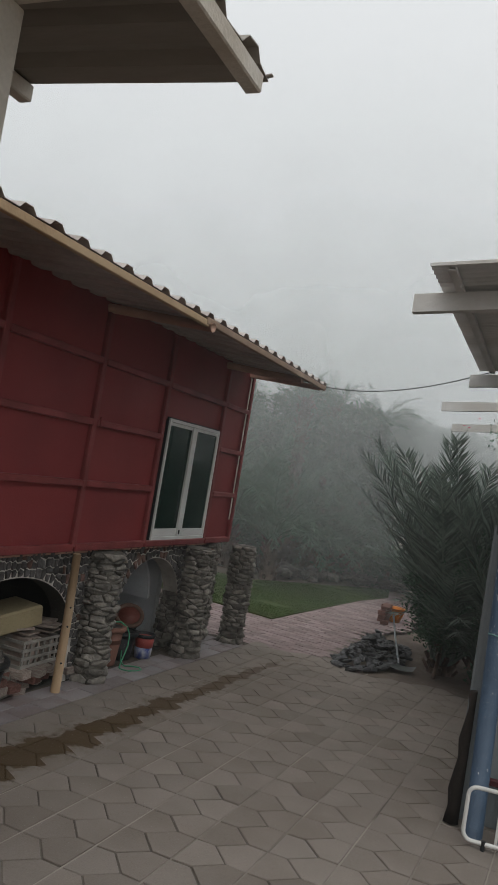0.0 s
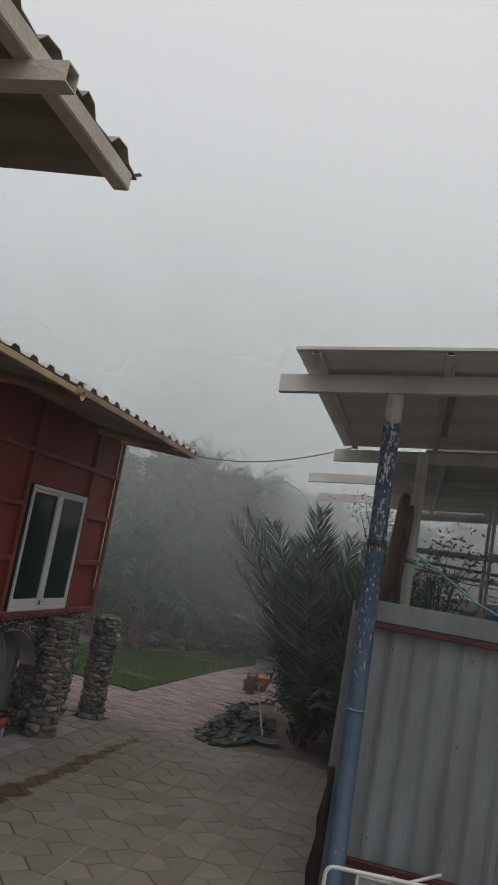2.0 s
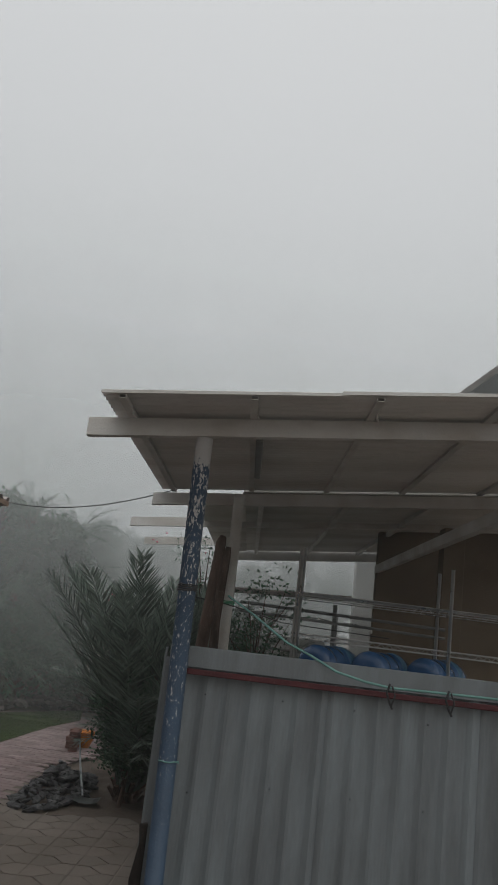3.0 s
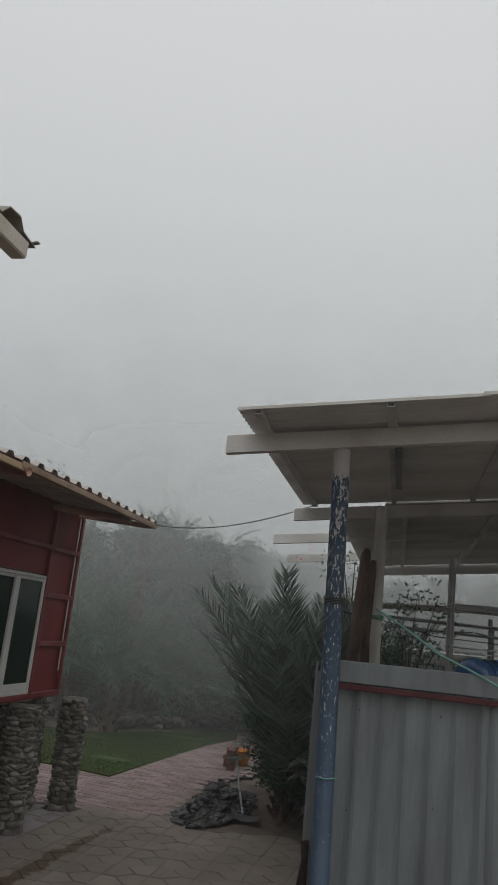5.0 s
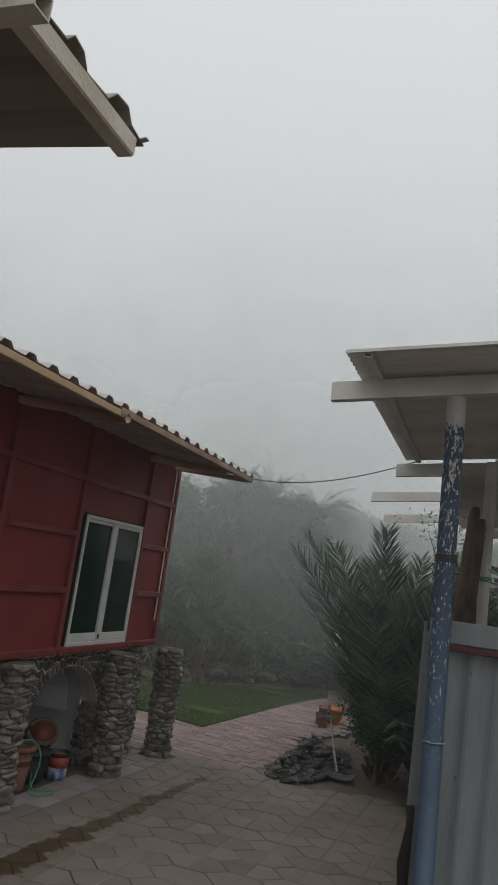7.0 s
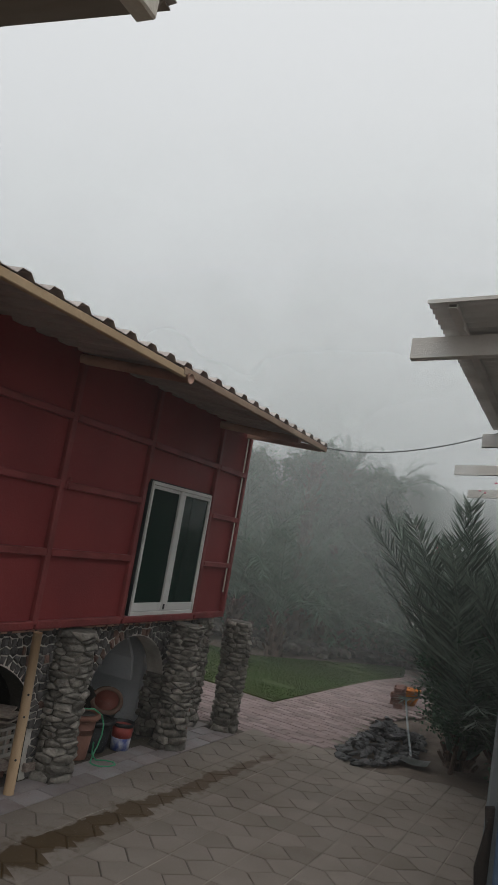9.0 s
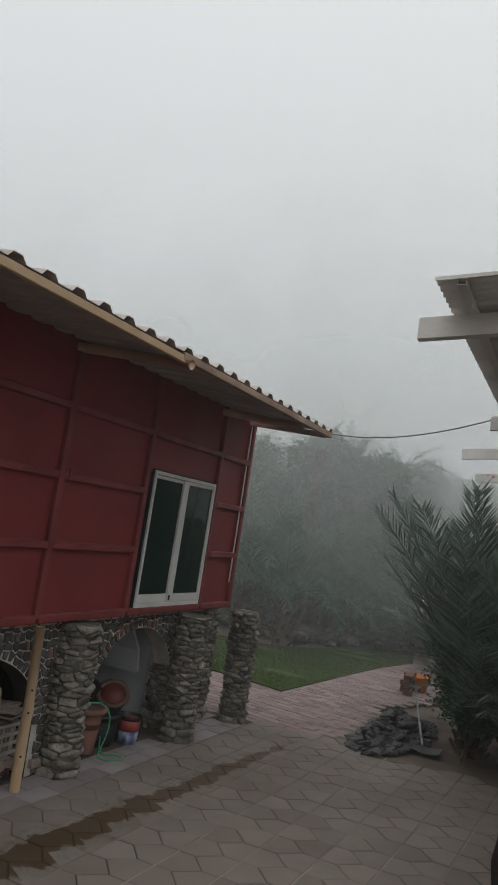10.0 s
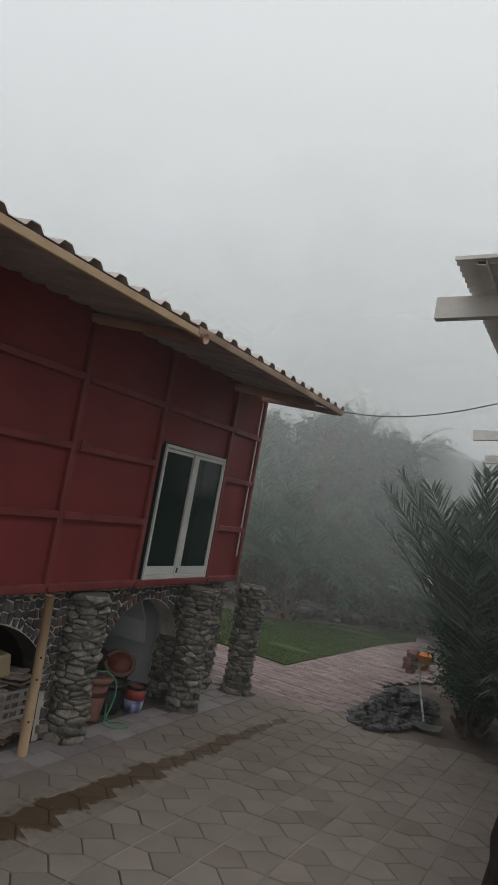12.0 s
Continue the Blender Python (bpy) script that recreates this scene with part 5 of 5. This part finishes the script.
palm((-3.5, 13.7, -0.045), "low date palm with arching leaves behind the lawn", FAR, 24, 40, (0.0, 0.9), (0.7, 0.95), 0.5, "palms behind the lawn")


def leafy(name, label, cat, at, height, radius, leaves, leaf, seed, limbs=6, material=None, low=0.25, group="", twig=0.03):
    """A tree or shrub: tapered trunk, limbs, and leaves gathered in uneven clumps round the limb ends."""
    rr = random.Random(seed)
    t = thing(name, label, cat, at, group=group)
    tb = bmesh.new()
    add_tube(tb, [(0, 0, 0), (0.03 * height, 0, height * 0.25), (0, 0.02 * height, height * 0.5), (0, 0, height * 0.75)], [twig * 2, twig * 1.6, twig * 1.1, twig * 0.5], 7)
    clumps = []
    for k in range(limbs):
        a = k * 2.4 + rr.uniform(-0.4, 0.4)
        z0 = height * rr.uniform(low * 0.6, 0.6)
        r = radius * rr.uniform(0.45, 0.95)
        z1 = min(height * 0.95, z0 + height * rr.uniform(0.1, 0.42))
        e = Vector((r * math.cos(a), r * math.sin(a), z1))
        s = Vector((0, 0, z0))
        add_tube(tb, [s, s.lerp(e, 0.5) + Vector((0, 0, 0.06 * height)), e], [twig * 0.9, twig * 0.6, twig * 0.2], 5)
        clumps += [(e, rr.uniform(0.34, 0.58) * radius), (s.lerp(e, 0.6), rr.uniform(0.3, 0.5) * radius)]
    clumps.append((Vector((0, 0, height * 0.88)), radius * 0.4))
    part("trunk", tb, M_TRUNK, t, "", True)
    vs, fs = [], []
    for i in range(leaves):
        c, r = rr.choice(clumps)
        d = Vector((rr.gauss(0, 1), rr.gauss(0, 1), rr.gauss(0, 0.8))).normalized() * r * rr.random() ** 0.45
        p = c + d
        if p.z < 0.03:
            p.z = 0.03 + rr.random() * 0.1
        u = Vector((rr.gauss(0, 1), rr.gauss(0, 1), rr.gauss(0, 0.7))).normalized()
        w = u.cross(Vector((rr.gauss(0, 1), rr.gauss(0, 1), rr.gauss(0, 1)))).normalized()
        l_ = leaf * rr.uniform(0.6, 1.3)
        k = len(vs)
        vs += [tuple(p), tuple(p + u * l_ * 0.5 + w * l_ * 0.22), tuple(p + u * l_), tuple(p + u * l_ * 0.5 - w * l_ * 0.22)]
        fs += [(k, k + 1, k + 2), (k, k + 2, k + 3)]
    me = bpy.data.meshes.new("crown")
    me.from_pydata(vs, [], fs)
    me.materials.append(material or M_LEAF)
    ob = new("crown", me)
    ob.parent = t
    return t


leafy("shrub", "fine-leaved green shrub with twiggy stems at the palm's foot", "shrub", (-0.72, 8.06, -0.045), 1.15, 0.33, 4200, 0.045, 51, 9, low=0.1, twig=0.012)
leafy("shrub", "fine-leaved green shrub beside the fence", "shrub", (-0.30, 8.0, -0.045), 1.5, 0.45, 2600, 0.05, 52, 9, low=0.1, twig=0.012)
for i, (x, y, h, r) in enumerate(((-5.2, 17.4, 3.55, 1.35), (-6.5, 17.6, 3.3, 1.6), (-8.4, 17.2, 3.8, 2.0), (-10.6, 18.0, 5.0, 2.2), (-4.0, 17.3, 3.75, 1.0), (-3.0, 22.0, 3.9, 1.1),
                               (-1.2, 23.5, 3.9, 1.6), (1.6, 23.0, 4.0, 1.6), (-13.5, 18.0, 5.0, 2.4), (-3.5, 16.9, 3.3, 0.8), (-4.35, 15.2, 3.75, 0.8), (-5.3, 15.3, 3.75, 0.9), (-3.6, 15.2, 3.55, 0.65), (-6.3, 15.2, 3.7, 1.0))):
    leafy("garden_tree", "leafy broad tree, pale and blurred by fog", "tree", (x, y, -0.045), h, r, 26000, 0.12, 60 + i, 18, low=0.05, group="trees behind the lawn", twig=0.05)
for i, (x, y, h, r) in enumerate(((-2.5, 14.3, 1.3, 0.7), (-3.4, 13.9, 1.1, 0.7), (-5.0, 13.4, 1.2, 0.8), (-6.4, 13.0, 1.4, 0.9), (-1.7, 13.6, 1.6, 0.7), (-1.2, 12.6, 1.5, 0.6))):
    leafy("shrub", "dense dark shrub behind the lawn", "shrub", (x, y, -0.045), h, r, 1800, 0.10, 80 + i, 8, low=0.05, group="shrubs behind the lawn", twig=0.02)
leafy("climbing_vine", "leafy bougainvillea vine with thin twigs behind the shed post", "vine", (0.40, 7.15, -0.045), 2.45, 0.36, 1700, 0.045, 90, 22, low=0.5, twig=0.01)
leafy("climbing_vine", "bougainvillea vine spilling over the pergola beams", "vine", (-0.25, 9.3, -0.045), 2.85, 0.36, 900, 0.04, 91, 14, low=0.55, twig=0.014)
blossoms = []
fr = random.Random(5)
for c, n, s in (((-1.07, 8.15, 1.93), 7, 0.03), ((-0.75, 9.0, 2.66), 4, 0.16), ((-0.45, 9.2, 2.72), 5, 0.2), ((-1.05, 9.4, 0.75), 5, 0.05), ((-1.35, 10.6, 0.8), 6, 0.06)):
    bl = thing("blossom", "small cluster of pink bougainvillea blossom", "flowers", c)
    bb = bmesh.new()
    for k in range(n):
        p = Vector((fr.gauss(0, s), fr.gauss(0, s), fr.gauss(0, s * 0.6)))
        q = stone_bm(random.Random(k), 0.7, 0.3)
        me = bpy.data.meshes.new("petal")
        q.to_mesh(me)
        q.free()
        me.transform(Matrix.Translation(p) @ Matrix.Diagonal((0.03, 0.03, 0.026, 1)))
        bb.from_mesh(me)
        bpy.data.meshes.remove(me)
    tagged(part("petals", bb, M_PINK, bl), kind="stuff")

# rock pile with shovel
ROCK_ME = [mesh_of(stone_bm(random.Random(100 + i), 0.55, 0.24), "rock", M_ROCK) for i in range(6)]
sand = part("sand_patch", poly_sheet([(-1.80, 7.80), (-1.45, 7.40), (-0.2, 7.45), (0.6, 7.5), (0.6, 9.9), (-1.45, 9.9), (-1.85, 9.0)], -0.012, 0.03), M_SOIL)
tagged(sand, "reddish sandy soil at the palm's foot", "soil", kind="structure")
pile = thing("rock_pile", "heap of dark grey broken rocks on the sand", "rocks", (-1.37, 8.28, 0))
pr = random.Random(8)
for k in range(298):
    a, q = pr.uniform(0, 6.28), math.sqrt(pr.random())
    ca, sa = math.cos(0.35), math.sin(0.35)
    ex, ey = 0.31 * q * math.cos(a), 0.86 * q * math.sin(a)
    x, y = ex * ca + ey * sa * 0.3, ey
    hgt = 0.25 * max(0, 1 - q ** 1.5) * (0.75 + 0.4 * math.sin(3 * a + 1))
    s = pr.uniform(0.06, 0.135)
    ob = new("rock", pr.choice(ROCK_ME))
    ob.parent = pile
    ob.matrix_basis = Matrix.LocRotScale((x, y, max(0.02, hgt * pr.uniform(0.75, 1.0))), Euler((pr.uniform(-0.5, 0.5), pr.uniform(-0.5, 0.5), pr.uniform(0, 6.28))),
                                         (s * 1.25, s * pr.uniform(0.7, 1.0), s * 0.78))
shovel = thing("shovel", "worn shovel with a pale shaft lying against the rocks", "shovel", (-1.06, 8.0, 0.0))
part("shaft", tube([(0.0, 0.0, 0.055), (-0.14, 0.42, 0.23), (-0.26, 0.80, 0.40)], 0.0105, 10), M_PANEL, shovel, "", True)
bl = bmesh.new()
grid = [[bl.verts.new((0.07 + 0.24 * i / 4 - 0.14, -0.14 + 0.2 * j / 4, 0.025 + 0.02 * ((i - 2) / 2) ** 2 + 0.01 * j / 4)) for i in range(5)] for j in range(5)]
for j in range(4):
    for i in range(4):
        bl.faces.new((grid[j][i], grid[j][i + 1], grid[j + 1][i + 1], grid[j + 1][i]))
bmesh.ops.solidify(bl, geom=bl.faces[:], thickness=0.004)
part("blade", bl, M_STEEL, shovel)

bowl = thing("orange_bowl", "orange plastic bowl beside the brick stack", "bowl", (-1.655, 10.85, 0.0))
bowl.scale = (0.78, 0.78, 0.95)
part("bowl", lathe([(0.10, 0.0), (0.15, 0.10), (0.17, 0.19), (0.182, 0.195), (0.182, 0.205), (0.16, 0.20), (0.13, 0.08), (0.01, 0.03)], 28), M_ORANGE, bowl, "", True)
bst = thing("brick_stack", "small stack of red paving bricks at the path's edge", "bricks", (-1.74, 10.68, 0))
br = random.Random(2)
for lv in range(4):
    for k in range(3 if lv < 2 else 2):
        ob = new("brick", BRK_ME)
        ob.parent = bst
        ob.matrix_basis = Matrix.LocRotScale((br.uniform(-0.03, 0.03), -0.20 + 0.20 * k, 0.031 + 0.06 * lv), Euler((0, 0, br.uniform(-0.25, 0.25))), (0.105, 0.19, 0.058))

# rubble border behind the lawn
bank = part("earth_bank", poly_sheet([(-9, 12.2), (-4.4, 11.75), (-3.55, 12.7), (-2.4, 14.4), (-1.2, 14.6), (-1.0, 16), (-9, 16)], -0.008, 0.03), M_SOIL)
tagged(bank, "bare earth strip behind the lawn", "soil", kind="structure")
rv, rf = [], []
rr = random.Random(9)
base = [stone_bm(random.Random(200 + i), 0.6, 0.25) for i in range(4)]
shapes = []
for q in base:
    q.verts.ensure_lookup_table()
    shapes.append(([v.co.copy() for v in q.verts], [tuple(v.index for v in f.verts) for f in q.faces]))
    q.free()
for k in range(420):
    f = rr.random()
    x = -8.0 + 5.9 * f
    y = (12.2 + 0.3 * f if x < -3.9 else 12.6 + (x + 3.9) * 1.0) + rr.uniform(0.1, 1.1)
    s = rr.uniform(0.10, 0.27)
    m = Matrix.LocRotScale((x, y, rr.uniform(0, 0.16)), Euler((rr.uniform(-0.4, 0.4), rr.uniform(-0.4, 0.4), rr.uniform(0, 6))), (s * 1.3, s, s))
    vv, ff = rr.choice(shapes)
    o = len(rv)
    rv += [tuple(m @ v) for v in vv]
    rf += [tuple(i + o for i in f_) for f_ in ff]
rm = bpy.data.meshes.new("rubble")
rm.from_pydata(rv, [], rf)
rm.materials.append(M_RUBBLE)
tagged(new("rubble_border", rm), "loose brown-grey stones bordering the lawn", "rubble", kind="stuff")

# ---- paving, laid last ----
YARD = [(-3.2, -2.9), (1.6, -2.9), (1.6, 7.6), (-0.2, 7.62), (-1.0, 7.55), (-1.30, 7.42), (-1.72, 7.74), (-2.0, 7.56), (-3.2, 7.52)]
PATHWAY = [(-7.0, 8.05), (-3.2, 7.55), (-2.66, 7.45), (-2.2, 7.48), (-1.98, 7.50), (-1.74, 7.75), (-1.72, 8.6), (-1.75, 9.6), (-1.35, 10.4), (-1.15, 13.8), (-2.38, 13.4), (-2.56, 12.1), (-2.78, 10.4),
           (-2.94, 9.13), (-3.4, 9.26), (-7.0, 9.8)]
bed = tagged(part("pavement", poly_sheet([(-2.955, -3.0), (1.7, -3.0), (1.7, 7.6), (-0.2, 7.62), (-1.0, 7.55), (-1.3, 7.42), (-1.72, 7.72), (-2.0, 7.54), (-2.955, 7.5)], -0.004, 0.02), M_JOINT), "grey-brown concrete paving of angled blocks", "pavement", kind="structure")
walkway = tagged(part("garden_path", poly_sheet(PATHWAY, -0.010, 0.02), M_JOINT), "path of small reddish paving blocks", "pavement", kind="structure")
pv = random.Random(12)


def block_mesh(name, pts, material, th=0.03, ease=0.006):
    """A paving block with the given outline about its middle, its top edge eased."""
    bm = bmesh.new()
    c = Vector((sum(p[0] for p in pts) / len(pts), sum(p[1] for p in pts) / len(pts)))
    rings = []
    for inset, z in ((0.0, -th), (0.0, -ease), (ease, 0.0)):
        ring = []
        for p in pts:
            d = Vector(p) - c
            d = d * (1 - inset / max(0.03, d.length))
            ring.append(bm.verts.new((c.x + d.x, c.y + d.y, z)))
        rings.append(ring)
    n = len(pts)
    for a, b in zip(rings, rings[1:]):
        for k in range(n):
            bm.faces.new((a[k], a[(k + 1) % n], b[(k + 1) % n], b[k]))
    bm.faces.new(rings[-1])
    bmesh.ops.recalc_face_normals(bm, faces=bm.faces)
    return mesh_of(bm, name, material)


STRIP, PITCH = 0.305, 0.236        # strip width between the straight joints, repeat along a strip
DROP = -0.105                      # shift of the cross joint from one side of a strip to the other


def shrunk(pts, gaps):
    """The outline with each side moved inwards by its own half joint."""
    n = len(pts)
    sides = []
    for k in range(n):
        p, q = Vector(pts[k]), Vector(pts[(k + 1) % n])
        d = (q - p).normalized()
        sides.append((p + Vector((-d.y, d.x)) * gaps[k], d))
    out = []
    for k in range(n):
        (p, d), (q, e) = sides[k - 1], sides[k]
        t = ((q.x - p.x) * e.y - (q.y - p.y) * e.x) / (d.x * e.y - d.y * e.x)
        out.append(tuple(p + d * t))
    return out


# two mirrored five-sided blocks make up one repeat: V on the straight joint, P and Q inside the strip, W on the next joint
V0, P0, Q0, W0 = (0.0, 0.0), (0.096, 0.010), (0.206, -0.108), (STRIP, DROP)
up = lambda p: (p[0], p[1] + PITCH)
PENTA_A = shrunk([V0, P0, up(Q0), up(P0), up(V0)], (0.0040, 0.0040, 0.0040, 0.0040, 0.0045))
PENTA_B = shrunk([P0, Q0, W0, up(W0), up(Q0)], (0.0040, 0.0040, 0.0045, 0.0040, 0.0040))
A_ME, B_ME = block_mesh("paver", PENTA_A, M_PAVER, 0.03, 0.003), block_mesh("paver", PENTA_B, M_PAVER, 0.03, 0.003)
turn = radians(-2.9)
cu, su = math.cos(turn), math.sin(turn)
cand = []
for i in range(-3, 12):
    for j in range(-40, 40):
        u, v = i * STRIP, i * DROP + j * PITCH
        x, y = -1.79 + u * cu - v * su, 3.05 + u * su + v * cu
        for me, (mx, my) in ((A_ME, (0.06, 0.12)), (B_ME, (0.22, 0.02))):
            if inside((x + mx, y + my), YARD):
                cand.append((x, y, me))
cand.sort(key=lambda c: math.hypot(c[0] + 1.2, c[1] - 3.9))


def joined(name, items, material, parent, angle):
    """The blocks further off, as one mesh."""
    vs, fs = [], []
    for x, y, me in items:
        m = Matrix.LocRotScale((x, y, 0.003 + pv.uniform(-0.002, 0.002)), Euler((0, 0, angle + pv.uniform(-0.01, 0.01))), None)
        o = len(vs)
        vs += [tuple(m @ v.co) for v in me.vertices]
        fs += [tuple(i + o for i in p.vertices) for p in me.polygons]
    me = bpy.data.meshes.new(name)
    me.from_pydata(vs, [], fs)
    me.materials.append(material)
    ob = new(name, me)
    ob.parent = parent
    return tagged(ob, kind="stuff")


for x, y, me in cand[:300]:
    ob = new("paver", me)
    ob.parent = bed
    ob.matrix_basis = Matrix.LocRotScale((x, y, pv.uniform(0.0, 0.004)), Euler((pv.uniform(-0.007, 0.007), pv.uniform(-0.007, 0.007), turn + pv.uniform(-0.008, 0.008))), (1, 1, 1))
joined("far_pavers", cand[300:], M_PAVER, bed, turn)

for i in range(-2, 12):
    u = i * STRIP
    ends = []
    for v in (-6.3, 5.0):
        ends.append((-1.79 + u * cu - v * su, 3.05 + u * su + v * cu))
    (xa, ya), (xb, yb) = ends
    f0, f1 = max(0.0, (-2.8 - ya) / (yb - ya)), min(1.0, ((7.52 if xa < -1.75 else 7.35) - ya) / (yb - ya))
    strip = bar((xa + (xb - xa) * f0, ya + (yb - ya) * f0, -0.0045), (xa + (xb - xa) * f1, ya + (yb - ya) * f1, -0.0045), 0.0078, 0.008, 0)
    part("joint_fill", strip, M_STRIP, bed)

SLAB_ME = block_mesh("slab", [(-0.072, -0.122), (0.072, -0.122), (0.072, 0.122), (-0.072, 0.122)], M_SLAB, 0.03, 0.004)
for i in range(4):
    for j in range(42):
        u, v = -3 * STRIP - 0.079 - i * 0.15, -5.6 + j * 0.25 + 0.125 * (i % 2)
        x, y = -1.79 + u * cu - v * su, 3.05 + u * su + v * cu
        if x < -2.90 or y > 7.42 or any(math.hypot(x - a, y - b) < 0.10 for a, b in ((-2.86, 5.13), (-2.70, 6.44), (-2.645, 7.36))):
            continue
        ob = new("slab", SLAB_ME)
        ob.parent = bed
        ob.matrix_basis = Matrix.LocRotScale((x, y, 0.004 + pv.uniform(-0.002, 0.002)), Euler((pv.uniform(-0.008, 0.008), pv.uniform(-0.008, 0.008), turn + pv.uniform(-0.015, 0.015))), (1, 1, 1))

BW, BL = 0.105, 0.21
RED_ME = block_mesh("paving_block", [(-BL / 2 + 0.003, -BW / 2 + 0.003), (BL / 2 - 0.003, -BW / 2 + 0.003), (BL / 2 - 0.003, BW / 2 - 0.003), (-BL / 2 + 0.003, BW / 2 - 0.003)], M_RED_PAVER, 0.02, 0.006)
tr = radians(-9.0)
ct, st = math.cos(tr), math.sin(tr)
reds = []
for i in range(-40, 30):
    for j in range(-30, 70):
        u, v = (i + 0.5 * (j % 2)) * BL, j * BW
        x, y = -2.4 + u * ct - v * st, 8.5 + u * st + v * ct
        if inside((x, y), PATHWAY):
            reds.append((x, y))
reds.sort(key=lambda p: math.hypot(p[0] + 2.2, p[1] - 7.5))
for x, y in reds[:300]:
    ob = new("paving_block", RED_ME)
    ob.parent = walkway
    ob.matrix_basis = Matrix.LocRotScale((x, y, -0.003 + pv.uniform(-0.002, 0.002)), Euler((pv.uniform(-0.01, 0.01), pv.uniform(-0.01, 0.01), tr + pv.uniform(-0.015, 0.015))), (1, 1, 1))
joined("far_paving", [(x, y, RED_ME) for x, y in reds[300:]], M_RED_PAVER, walkway, tr)
